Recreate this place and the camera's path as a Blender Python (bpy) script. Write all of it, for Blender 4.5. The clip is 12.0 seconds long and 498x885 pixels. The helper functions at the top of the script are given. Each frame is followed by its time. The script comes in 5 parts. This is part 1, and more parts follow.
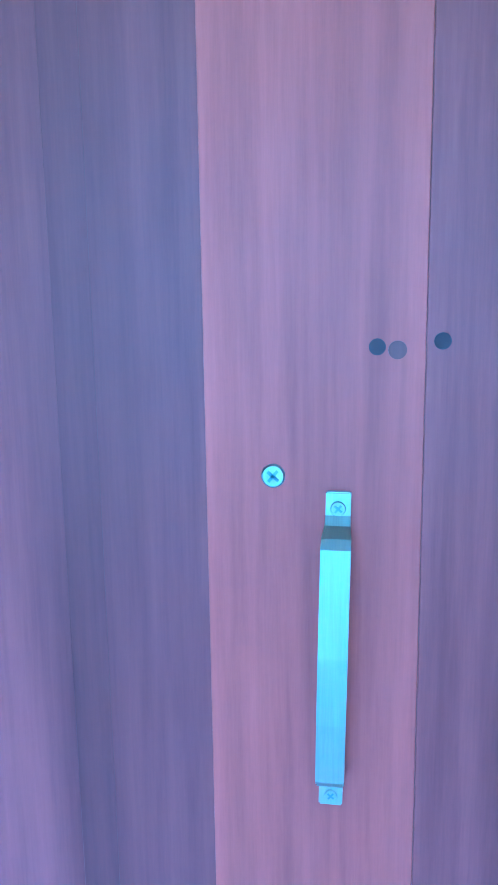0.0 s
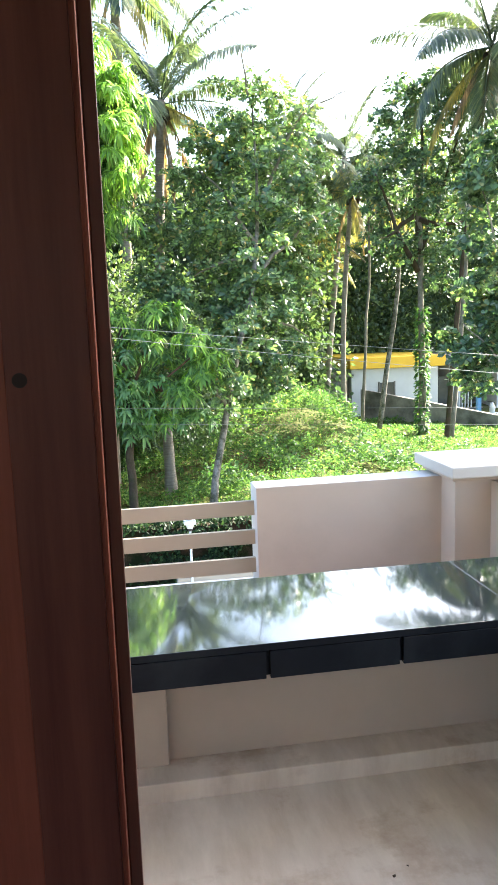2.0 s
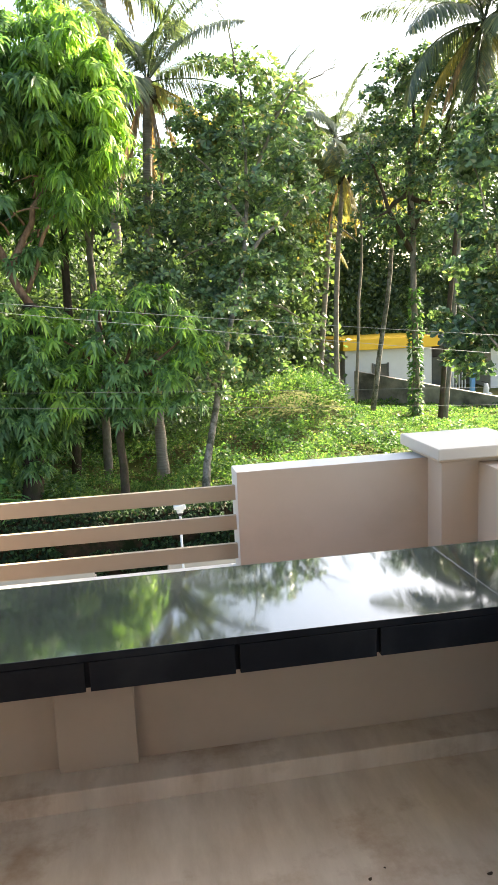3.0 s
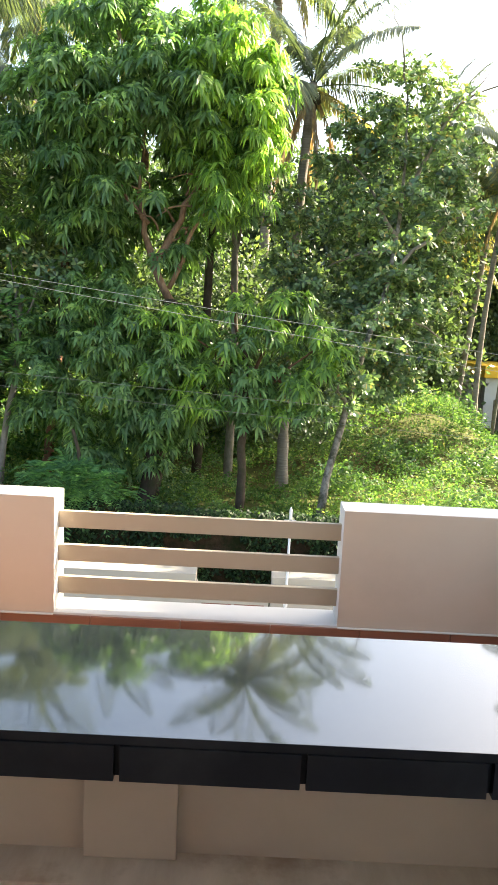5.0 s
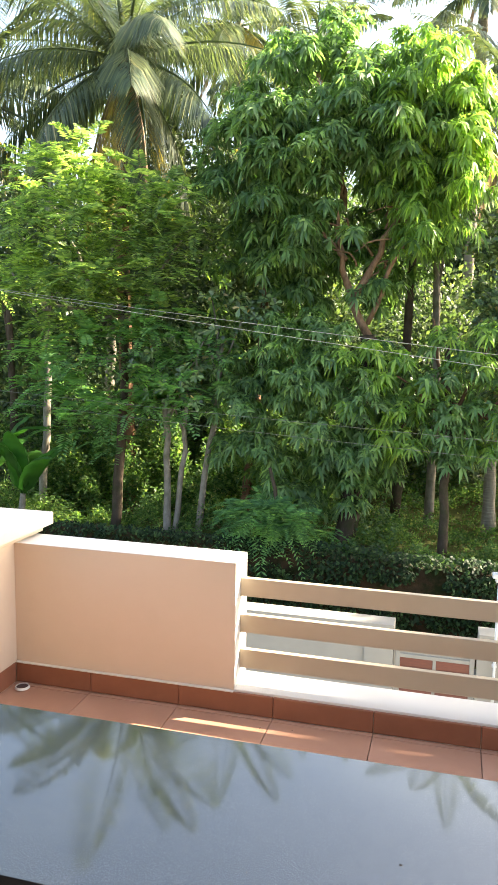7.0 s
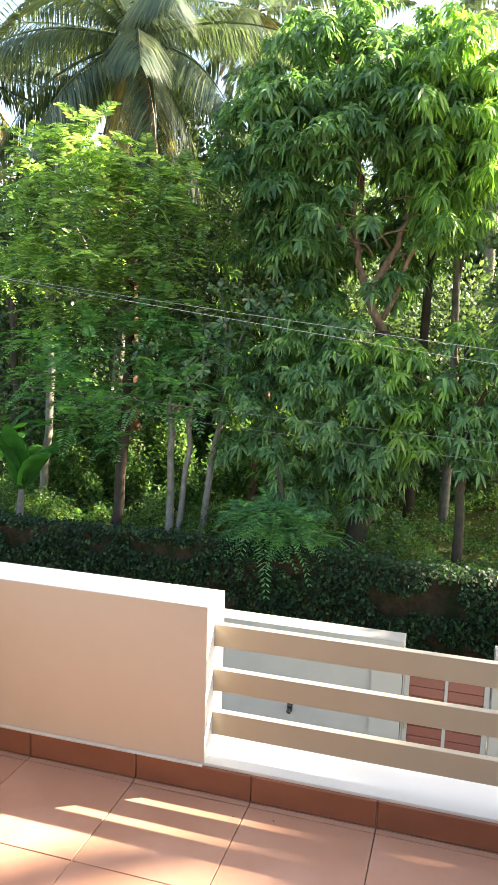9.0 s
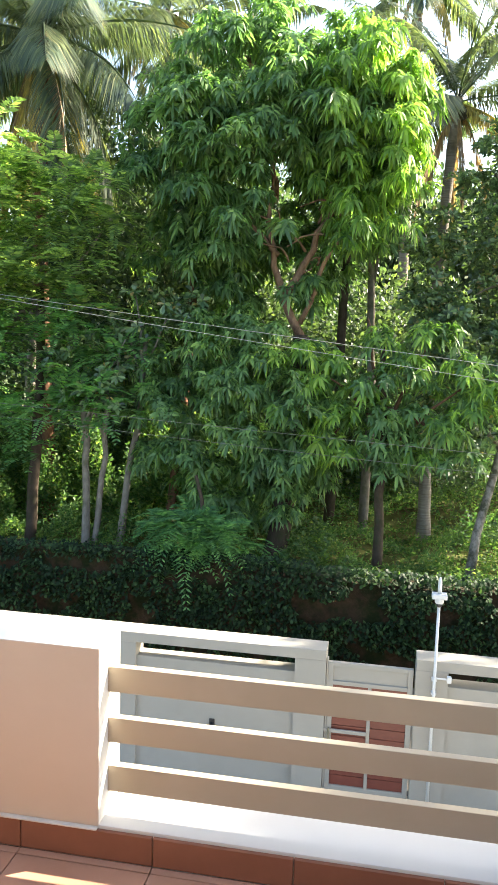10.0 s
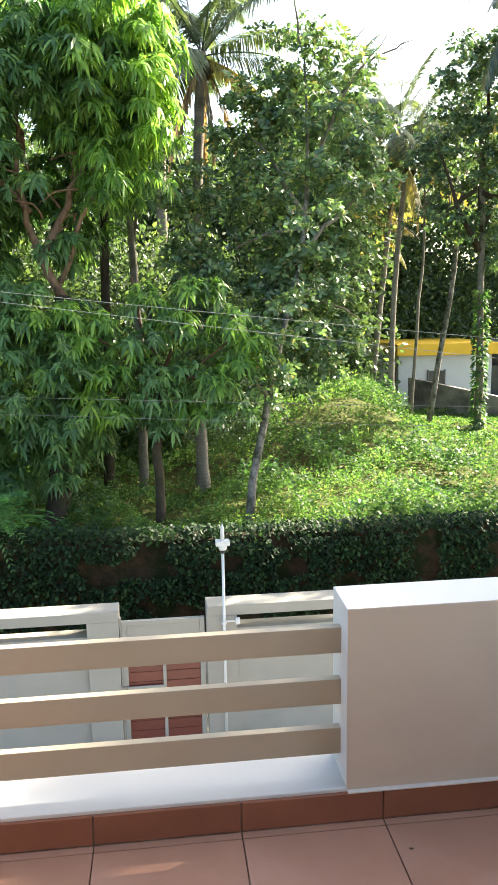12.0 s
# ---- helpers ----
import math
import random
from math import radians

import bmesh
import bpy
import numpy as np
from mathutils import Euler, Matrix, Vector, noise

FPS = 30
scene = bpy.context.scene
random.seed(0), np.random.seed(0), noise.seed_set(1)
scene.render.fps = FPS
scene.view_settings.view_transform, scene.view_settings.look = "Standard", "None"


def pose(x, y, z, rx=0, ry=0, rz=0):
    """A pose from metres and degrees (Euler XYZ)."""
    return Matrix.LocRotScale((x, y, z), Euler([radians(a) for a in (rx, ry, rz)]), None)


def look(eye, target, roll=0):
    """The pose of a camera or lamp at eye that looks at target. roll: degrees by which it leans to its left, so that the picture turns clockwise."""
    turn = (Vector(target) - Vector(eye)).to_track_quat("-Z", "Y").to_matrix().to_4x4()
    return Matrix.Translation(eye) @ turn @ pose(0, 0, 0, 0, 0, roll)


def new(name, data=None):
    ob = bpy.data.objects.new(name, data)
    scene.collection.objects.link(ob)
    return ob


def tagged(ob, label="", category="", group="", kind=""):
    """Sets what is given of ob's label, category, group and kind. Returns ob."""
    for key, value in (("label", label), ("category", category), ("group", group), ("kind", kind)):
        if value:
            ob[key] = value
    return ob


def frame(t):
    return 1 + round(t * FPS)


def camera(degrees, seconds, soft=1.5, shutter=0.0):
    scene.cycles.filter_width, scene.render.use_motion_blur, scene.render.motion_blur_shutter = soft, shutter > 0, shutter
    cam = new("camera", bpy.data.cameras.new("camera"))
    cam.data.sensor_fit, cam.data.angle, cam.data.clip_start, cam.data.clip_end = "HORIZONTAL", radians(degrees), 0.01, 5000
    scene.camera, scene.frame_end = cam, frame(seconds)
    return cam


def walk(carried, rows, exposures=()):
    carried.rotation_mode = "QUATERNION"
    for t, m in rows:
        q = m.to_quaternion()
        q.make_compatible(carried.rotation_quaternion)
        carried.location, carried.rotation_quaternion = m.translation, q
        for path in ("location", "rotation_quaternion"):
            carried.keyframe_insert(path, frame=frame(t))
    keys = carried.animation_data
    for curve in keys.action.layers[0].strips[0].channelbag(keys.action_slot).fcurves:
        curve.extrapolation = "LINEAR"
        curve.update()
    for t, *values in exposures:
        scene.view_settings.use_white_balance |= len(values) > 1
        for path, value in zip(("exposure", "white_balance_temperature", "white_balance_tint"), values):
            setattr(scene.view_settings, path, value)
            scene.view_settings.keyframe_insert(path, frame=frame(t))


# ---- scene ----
cam = camera(36.3, 12.0, 1.2)
PATH = [
    (0, (0.384, -3.829, 1.501), (0.065, -1.887, 1.148), -0.8),
    (0.5, (0.376, -3.874, 1.505), (0.304, -1.9, 1.193), -1.9),
    (1, (0.418, -3.881, 1.513), (0.483, -1.905, 1.21), -1.7),
    (1.5, (0.456, -3.884, 1.513), (0.651, -1.917, 1.208), -1.7),
    (2, (0.482, -3.891, 1.51), (0.802, -1.941, 1.206), -1.9),
    (2.5, (0.522, -3.848, 1.489), (0.915, -1.917, 1.152), -2.0),
    (3, (0.582, -3.782, 1.485), (0.911, -1.84, 1.137), -2.5),
    (3.5, (0.631, -3.715, 1.476), (0.749, -1.746, 1.145), -2.6),
    (5.5, (0.701, -3.208, 1.541), (0.664, -1.235, 1.213), 4.3),
    (6, (0.696, -3.081, 1.574), (0.466, -1.115, 1.284), 3.3),
    (6.5, (0.686, -3.026, 1.56), (0.256, -1.094, 1.272), 2.3),
    (7, (0.675, -2.954, 1.564), (0.158, -1.04, 1.306), 0.9),
    (9, (0.614, -2.292, 1.543), (0.064, -0.388, 1.272), 1.9),
    (9.5, (0.606, -2.119, 1.543), (0.085, -0.209, 1.26), 1.5),
    (10, (0.617, -2.005, 1.544), (0.265, -0.053, 1.291), 1.6),
    (10.5, (0.62, -1.945, 1.553), (0.532, 0.038, 1.304), 1.3),
    (11, (0.639, -1.939, 1.543), (0.712, 0.041, 1.27), 0.7),
    (11.5, (0.638, -1.945, 1.519), (0.769, 0.026, 1.21), 0.4),
    (12, (0.652, -1.962, 1.489), (0.879, -0.006, 1.141), -0.9),
]
walk(cam, [(t, look(eye, target, roll)) for t, eye, target, roll in PATH], exposures=[(0.0, 6.85, 2850, -3), (0.5, 5.95, 3200, 7), (1.0, 5.35, 3900, 7), (1.5, 3.9, 5100, 9), (2.0, 3.4, 6300, 7), (2.5, 3.05, 7100, 8), (3.5, 2.85, 7200, 8), (5.5, 3.05, 7400, 9), (7.0, 3.12, 7500, 9), (9.0, 3.06, 7000, 7), (9.5, 3.02, 6900, 7), (11.0, 2.82, 6800, 6), (12.0, 2.8, 6800, 6)])

# ---- world, sun and exposure ----
SUN_EL, SUN_AZ = radians(35.5), radians(59)
world = bpy.data.worlds.new("world")
scene.world = world
world.use_nodes = True
wn = world.node_tree
sky = wn.nodes.new("ShaderNodeTexSky")
sky.sky_type, sky.sun_disc = "NISHITA", False
sky.sun_elevation, sky.sun_rotation = SUN_EL, SUN_AZ
sky.air_density, sky.dust_density, sky.ozone_density = 1.0, 3.0, 1.0
wn.links.new(sky.outputs[0], wn.nodes["Background"].inputs[0])
wn.nodes["Background"].inputs[1].default_value = 0.105
sun_data = bpy.data.lights.new("sun", "SUN")
sun_data.energy, sun_data.angle, sun_data.color = 5.0, radians(0.6), (1.0, 0.92, 0.78)
sun = new("sun", sun_data)
to_sun = Vector((math.sin(SUN_AZ) * math.cos(SUN_EL), math.cos(SUN_AZ) * math.cos(SUN_EL), math.sin(SUN_EL)))
sun.matrix_world = look(to_sun * 60, (0, 0, 0))

# ---- small tools ----
rng = np.random.default_rng(7)


def finish(name, bm, material, parent=None, label="", smooth=False):
    me = bpy.data.meshes.new(name)
    bm.normal_update()
    bm.to_mesh(me)
    bm.free()
    if material:
        me.materials.append(material)
    if smooth:
        me.polygons.foreach_set("use_smooth", [True] * len(me.polygons))
    ob = new(name, me)
    if parent:
        ob.parent = parent
    if label:
        ob["label"] = label
    return ob


def part(name, bm, material, parent, label="", smooth=False):
    return finish(name, bm, material, parent, label, smooth)


def thing(name, label, category, at=(0, 0, 0), group="", kind=""):
    ob = new(name)
    ob.location = at
    ob.empty_display_size = 0.1
    return tagged(ob, label, category, group, kind)


def add_box(bm, x0, x1, y0, y1, z0, z1, bevel=0.0):
    m = Matrix.LocRotScale(((x0 + x1) / 2, (y0 + y1) / 2, (z0 + z1) / 2), None, (x1 - x0, y1 - y0, z1 - z0))
    made = bmesh.ops.create_cube(bm, size=1.0, matrix=m)
    if bevel:
        edges = list({e for v in made["verts"] for e in v.link_edges})
        bmesh.ops.bevel(bm, geom=edges, offset=bevel, segments=2, profile=0.6, affect="EDGES")
    return bm


def box(x0, x1, y0, y1, z0, z1, bevel=0.0):
    return add_box(bmesh.new(), x0, x1, y0, y1, z0, z1, bevel)


def add_cyl(bm, p0, p1, r0, r1=None, seg=16):
    p0, p1 = Vector(p0), Vector(p1)
    d = p1 - p0
    m = Matrix.Translation((p0 + p1) / 2) @ d.to_track_quat("Z", "Y").to_matrix().to_4x4()
    bmesh.ops.create_cone(bm, cap_ends=True, segments=seg, radius1=r0, radius2=r0 if r1 is None else r1, depth=d.length, matrix=m)
    return bm


def cyl(p0, p1, r0, r1=None, seg=16):
    return add_cyl(bmesh.new(), p0, p1, r0, r1, seg)


def add_tube(bm, pts, radii, seg=8, rough=0.0, seed=0):
    """A tapered, slightly knobbly tube along points."""
    local = random.Random(seed)
    pts = [Vector(p) for p in pts]
    rings = []
    for i, p in enumerate(pts):
        d = (pts[min(i + 1, len(pts) - 1)] - pts[max(i - 1, 0)]).normalized()
        side = d.cross(Vector((0.3, 1, 0.2))).normalized()
        up = side.cross(d)
        ring = []
        for k in range(seg):
            a = math.tau * k / seg
            r = radii[i] * (1 + rough * local.uniform(-1, 1))
            ring.append(bm.verts.new(p + (side * math.cos(a) + up * math.sin(a)) * r))
        rings.append(ring)
    for a, b in zip(rings, rings[1:]):
        for k in range(seg):
            bm.faces.new((a[k], a[(k + 1) % seg], b[(k + 1) % seg], b[k]))
    bm.faces.new(list(reversed(rings[0])))
    bm.faces.new(rings[-1])
    return bm


def bend(p0, p1, n=8, sag=(0, 0, 0), wob=0.0, seed=0):
    """Points from p0 to p1 with a bow and some waver."""
    local = random.Random(seed)
    p0, p1, sag = Vector(p0), Vector(p1), Vector(sag)
    out = []
    for i in range(n + 1):
        u = i / n
        w = 4 * u * (1 - u)
        out.append(p0.lerp(p1, u) + sag * w + Vector((local.uniform(-1, 1), local.uniform(-1, 1), 0)) * wob * w)
    return out


# ---- materials ----
def nodes_of(name):
    m = bpy.data.materials.new(name)
    m.use_nodes = True
    n = m.node_tree
    return m, n, n.nodes["Principled BSDF"]


def noise_node(n, scale, detail=6, rough=0.6, stretch=None):
    co = n.nodes.new("ShaderNodeTexCoord")
    t = n.nodes.new("ShaderNodeTexNoise")
    t.inputs["Scale"].default_value, t.inputs["Detail"].default_value, t.inputs["Roughness"].default_value = scale, detail, rough
    if stretch:
        mp = n.nodes.new("ShaderNodeMapping")
        mp.inputs["Scale"].default_value = stretch
        n.links.new(co.outputs["Object"], mp.inputs[0])
        n.links.new(mp.outputs[0], t.inputs["Vector"])
    else:
        n.links.new(co.outputs["Object"], t.inputs["Vector"])
    return t


def ramp_node(n, src, stops):
    r = n.nodes.new("ShaderNodeValToRGB")
    while len(r.color_ramp.elements) < len(stops):
        r.color_ramp.elements.new(0.5)
    for e, (p, c) in zip(r.color_ramp.elements, stops):
        e.position, e.color = p, (*c, 1)
    n.links.new(src, r.inputs[0])
    return r


def mix_node(n, a, b, fac, mode="MIX"):
    m = n.nodes.new("ShaderNodeMix")
    m.data_type, m.blend_type = "RGBA", mode
    if isinstance(fac, float):
        m.inputs[0].default_value = fac
    else:
        n.links.new(fac, m.inputs[0])
    for v, i in ((a, 6), (b, 7)):
        if isinstance(v, tuple):
            m.inputs[i].default_value = (*v, 1)
        else:
            n.links.new(v, m.inputs[i])
    return m.outputs[2]


def surface(name, dark, light, scale=8, rough=0.6, bump=0.1, fine=120, stain=None, stain_scale=1.3, stain_at=(0.5, 0.75), metal=0.0, stretch=None, spec=0.5, vary=0.0, bump_dist=0.002):
    """A procedural surface: tone variation, stains at a larger scale, fine relief."""
    m, n, p = nodes_of(name)
    a = noise_node(n, scale, 8, 0.65, stretch)
    col = ramp_node(n, a.outputs[0], [(0.3, dark), (0.7, light)]).outputs[0]
    if stain:
        s = noise_node(n, stain_scale, 6, 0.6)
        f = ramp_node(n, s.outputs[0], [(stain_at[0], (0, 0, 0)), (stain_at[1], (1, 1, 1))]).outputs[0]
        col = mix_node(n, col, stain, f)
    if vary:
        oi = n.nodes.new("ShaderNodeObjectInfo")
        hs = n.nodes.new("ShaderNodeHueSaturation")
        mr = n.nodes.new("ShaderNodeMapRange")
        mr.inputs[3].default_value, mr.inputs[4].default_value = 1 - vary, 1 + vary
        n.links.new(oi.outputs["Random"], mr.inputs[0])
        n.links.new(mr.outputs[0], hs.inputs["Value"])
        n.links.new(col, hs.inputs["Color"])
        col = hs.outputs[0]
    n.links.new(col, p.inputs["Base Color"])
    g = noise_node(n, fine, 5, 0.7, stretch)
    rr = n.nodes.new("ShaderNodeMapRange")
    rr.inputs[3].default_value, rr.inputs[4].default_value = max(0.02, rough - 0.1), min(1, rough + 0.1)
    n.links.new(a.outputs[0], rr.inputs[0])
    n.links.new(rr.outputs[0], p.inputs["Roughness"])
    b = n.nodes.new("ShaderNodeBump")
    b.inputs["Strength"].default_value, b.inputs["Distance"].default_value = bump, bump_dist
    n.links.new(g.outputs[0], b.inputs["Height"])
    n.links.new(b.outputs[0], p.inputs["Normal"])
    p.inputs["Metallic"].default_value = metal
    p.inputs["Specular IOR Level"].default_value = spec
    return m


GREEN = (1.32, 1.24, 1.6)


def leaf_material(name, tones, trans=0.35, rough=0.42, spec=0.4):
    """Leaves: tone by leaf, gloss above, light passing through."""
    tones = [(at, tuple(min(0.6, v * GREEN[i]) for i, v in enumerate(c))) for at, c in tones]
    m, n, p = nodes_of(name)
    geo = n.nodes.new("ShaderNodeNewGeometry")
    col = ramp_node(n, geo.outputs["Random Per Island"], tones).outputs[0]
    big = noise_node(n, 0.7, 3, 0.5)
    tone = ramp_node(n, big.outputs[0], [(0.35, (0.72, 0.78, 0.8)), (0.65, (1.15, 1.1, 0.95))]).outputs[0]
    col = mix_node(n, col, tone, 1.0, "MULTIPLY")
    mid = noise_node(n, 3.2, 2, 0.5)
    tone2 = ramp_node(n, mid.outputs[0], [(0.32, (0.70, 0.74, 0.78)), (0.68, (1.28, 1.22, 1.0))]).outputs[0]
    col = mix_node(n, col, tone2, 1.0, "MULTIPLY")
    n.links.new(col, p.inputs["Base Color"])
    p.inputs["Roughness"].default_value = rough
    p.inputs["Specular IOR Level"].default_value = spec
    tr = n.nodes.new("ShaderNodeBsdfTranslucent")
    warm = mix_node(n, col, (1.5, 1.6, 0.8), 1.0, "MULTIPLY")
    n.links.new(warm, tr.inputs[0])
    mx = n.nodes.new("ShaderNodeMixShader")
    mx.inputs[0].default_value = trans + 0.14
    n.links.new(p.outputs[0], mx.inputs[1])
    n.links.new(tr.outputs[0], mx.inputs[2])
    n.links.new(mx.outputs[0], n.nodes["Material Output"].inputs[0])
    return m


M_PAINT = surface("cream_wall_paint", (0.475, 0.392, 0.312), (0.515, 0.428, 0.345), 2.0, 0.62, 0.10, 260, (0.43, 0.358, 0.29), 1.6, (0.55, 0.8), spec=0.3)
M_WHITE = surface("white_exterior_paint", (0.50, 0.49, 0.475), (0.555, 0.545, 0.53), 1.5, 0.6, 0.08, 200, (0.52, 0.51, 0.48), 1.1, (0.58, 0.85), spec=0.3)
M_JOINT = surface("pale_joint_filler", (0.50, 0.46, 0.41), (0.58, 0.54, 0.49), 20, 0.8, 0.3, 150)
M_CAP = surface("pale_cap_paint", (0.52, 0.475, 0.42), (0.57, 0.525, 0.465), 1.5, 0.62, 0.08, 200, (0.46, 0.42, 0.37), 1.3, (0.55, 0.8), spec=0.3)
# Weaker light on the compound wall and gate is put into this colour.
M_GATEWALL = surface("dimmed_white_wall_paint", (0.275, 0.256, 0.222), (0.31, 0.29, 0.253), 1.2, 0.65, 0.1, 160, (0.24, 0.228, 0.203), 0.9, (0.52, 0.8), spec=0.25)
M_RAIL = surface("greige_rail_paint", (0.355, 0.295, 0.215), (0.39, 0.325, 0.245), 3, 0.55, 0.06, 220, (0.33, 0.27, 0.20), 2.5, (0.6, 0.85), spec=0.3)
M_TILE = surface("terracotta_tile", (0.295, 0.152, 0.100), (0.345, 0.188, 0.128), 5, 0.5, 0.12, 180, (0.37, 0.215, 0.16), 2.2, (0.5, 0.75), vary=0.05, spec=0.35)
M_SKIRT = surface("terracotta_skirting_tile", (0.185, 0.072, 0.043), (0.225, 0.092, 0.056), 6, 0.5, 0.12, 180, (0.26, 0.10, 0.06), 3, (0.55, 0.8), vary=0.06, spec=0.35)
M_GROUT = surface("dark_grout", (0.10, 0.075, 0.06), (0.16, 0.12, 0.1), 30, 0.9, 0.3, 200)
M_MARBLE = surface("beige_marble", (0.50, 0.415, 0.335), (0.70, 0.61, 0.52), 1.9, 0.2, 0.02, 60, (0.36, 0.26, 0.185), 4.0, (0.53, 0.74), stretch=(4.5, 1.2, 1), spec=0.5)
M_PLASTER = surface("interior_plaster", (0.74, 0.70, 0.64), (0.80, 0.76, 0.70), 2, 0.8, 0.1, 150)
M_NICKEL = surface("brushed_nickel", (0.265, 0.25, 0.185), (0.33, 0.31, 0.235), 60, 0.52, 0.08, 300, metal=1.0, stretch=(8, 1, 0.4))
M_DARKHOLE = surface("hole_shade", (0.045, 0.026, 0.024), (0.058, 0.034, 0.032), 40, 0.9, 0.1)
M_SLOT = surface("slot_shade_grey", (0.12, 0.13, 0.12), (0.16, 0.17, 0.16), 40, 0.6, 0.1)
M_BLACKPL = surface("black_plastic", (0.012, 0.012, 0.013), (0.02, 0.02, 0.021), 30, 0.4, 0.05)
M_WHITEPL = surface("white_plastic", (0.50, 0.50, 0.49), (0.56, 0.56, 0.55), 10, 0.4, 0.03, 80)
M_GATERED = surface("red_gate_board", (0.115, 0.027, 0.016), (0.15, 0.038, 0.023), 12, 0.45, 0.08, 120, stretch=(1, 1, 6), vary=0.08)
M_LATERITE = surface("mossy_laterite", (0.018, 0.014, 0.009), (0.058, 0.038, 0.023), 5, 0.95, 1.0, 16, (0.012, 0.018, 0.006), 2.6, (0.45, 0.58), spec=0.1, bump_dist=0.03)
M_SOIL = surface("grassy_soil", (0.055, 0.060, 0.018), (0.10, 0.11, 0.030), 3, 0.95, 0.8, 15, (0.12, 0.075, 0.04), 0.35, (0.55, 0.75), spec=0.1, bump_dist=0.03)
M_YARD = surface("yard_concrete", (0.30, 0.28, 0.25), (0.38, 0.36, 0.33), 3, 0.85, 0.3, 60, (0.22, 0.2, 0.17), 0.8)
M_BARK = surface("grey_bark", (0.11, 0.092, 0.075), (0.25, 0.22, 0.185), 9, 0.9, 0.9, 30, (0.10, 0.10, 0.06), 3, (0.5, 0.7), stretch=(1, 1, 0.5), spec=0.15, bump_dist=0.01)
M_BARKMOTTLED = surface("mottled_grey_bark", (0.085, 0.074, 0.062), (0.29, 0.26, 0.23), 14, 0.9, 0.9, 30, (0.06, 0.06, 0.04), 5, (0.45, 0.6), stretch=(1, 1, 0.6), spec=0.15, bump_dist=0.01)
M_BARKRED = surface("brown_bark", (0.085, 0.042, 0.025), (0.19, 0.10, 0.06), 10, 0.9, 0.9, 30, (0.05, 0.035, 0.02), 3, (0.5, 0.7), stretch=(1, 1, 0.4), spec=0.15, bump_dist=0.01)
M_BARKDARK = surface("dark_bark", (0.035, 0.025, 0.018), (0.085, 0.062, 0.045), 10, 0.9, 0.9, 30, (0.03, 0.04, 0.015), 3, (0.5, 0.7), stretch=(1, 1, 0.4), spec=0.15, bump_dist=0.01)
# Sunlight on the mango limbs is put into this lighter bark.
M_BARKLIT = surface("sun_toned_mango_bark", (0.10, 0.058, 0.038), (0.31, 0.19, 0.125), 14, 0.9, 0.9, 26, (0.09, 0.06, 0.04), 2.5, (0.5, 0.7), stretch=(1, 1, 0.4), spec=0.15, bump_dist=0.01)
M_PALMTRUNK = surface("ringed_palm_bark", (0.15, 0.125, 0.105), (0.31, 0.27, 0.23), 5, 0.9, 0.9, 8, (0.10, 0.09, 0.065), 1.6, (0.5, 0.7), stretch=(0.5, 0.5, 9), spec=0.15, bump_dist=0.02)
M_WIRE = surface("pale_cable", (0.20, 0.20, 0.195), (0.28, 0.28, 0.27), 8, 0.45, 0.05, 60)
M_WIREDARK = surface("dark_cable", (0.07, 0.08, 0.07), (0.11, 0.12, 0.11), 8, 0.5, 0.05, 60)
M_YELLOW = surface("yellow_paint", (0.72, 0.40, 0.02), (0.82, 0.48, 0.03), 1, 0.6, 0.05, 40)
M_GREYCEM = surface("weathered_cement", (0.16, 0.145, 0.125), (0.28, 0.255, 0.225), 2, 0.9, 0.4, 20, (0.07, 0.065, 0.055), 0.9, (0.45, 0.65))
M_DARKGLASS = surface("dark_window_and_doorway", (0.03, 0.035, 0.04), (0.05, 0.055, 0.06), 2, 0.2, 0.0)
M_BLUE = surface("blue_paint", (0.05, 0.16, 0.34), (0.07, 0.20, 0.40), 4, 0.5, 0.05)
M_TYRE = surface("black_rubber", (0.015, 0.015, 0.015), (0.03, 0.03, 0.03), 20, 0.8, 0.2)


def granite():
    m, n, p = nodes_of("black_granite")
    s = noise_node(n, 420, 2, 0.5)
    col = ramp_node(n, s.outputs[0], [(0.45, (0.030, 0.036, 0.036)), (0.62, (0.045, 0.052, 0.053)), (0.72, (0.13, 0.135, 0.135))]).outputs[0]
    n.links.new(col, p.inputs["Base Color"])
    dust = noise_node(n, 3.5, 8, 0.7)
    mr = n.nodes.new("ShaderNodeMapRange")
    mr.inputs[1].default_value, mr.inputs[2].default_value, mr.inputs[3].default_value, mr.inputs[4].default_value = 0.35, 0.75, 0.03, 0.09
    n.links.new(dust.outputs[0], mr.inputs[0])
    n.links.new(mr.outputs[0], p.inputs["Roughness"])
    p.inputs["Specular IOR Level"].default_value = 0.6
    p.inputs["Coat Weight"].default_value = 0.5
    p.inputs["Coat IOR"].default_value = 1.6
    p.inputs["Coat Roughness"].default_value = 0.035
    wv = noise_node(n, 5, 2, 0.4)
    b = n.nodes.new("ShaderNodeBump")
    b.inputs["Strength"].default_value, b.inputs["Distance"].default_value = 0.015, 0.002
    n.links.new(wv.outputs[0], b.inputs["Height"])
    n.links.new(b.outputs[0], p.inputs["Normal"])
    return m


M_GRANITE = granite()
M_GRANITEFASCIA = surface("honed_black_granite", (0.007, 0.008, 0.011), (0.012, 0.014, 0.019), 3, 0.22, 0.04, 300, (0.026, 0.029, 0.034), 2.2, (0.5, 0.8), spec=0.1)


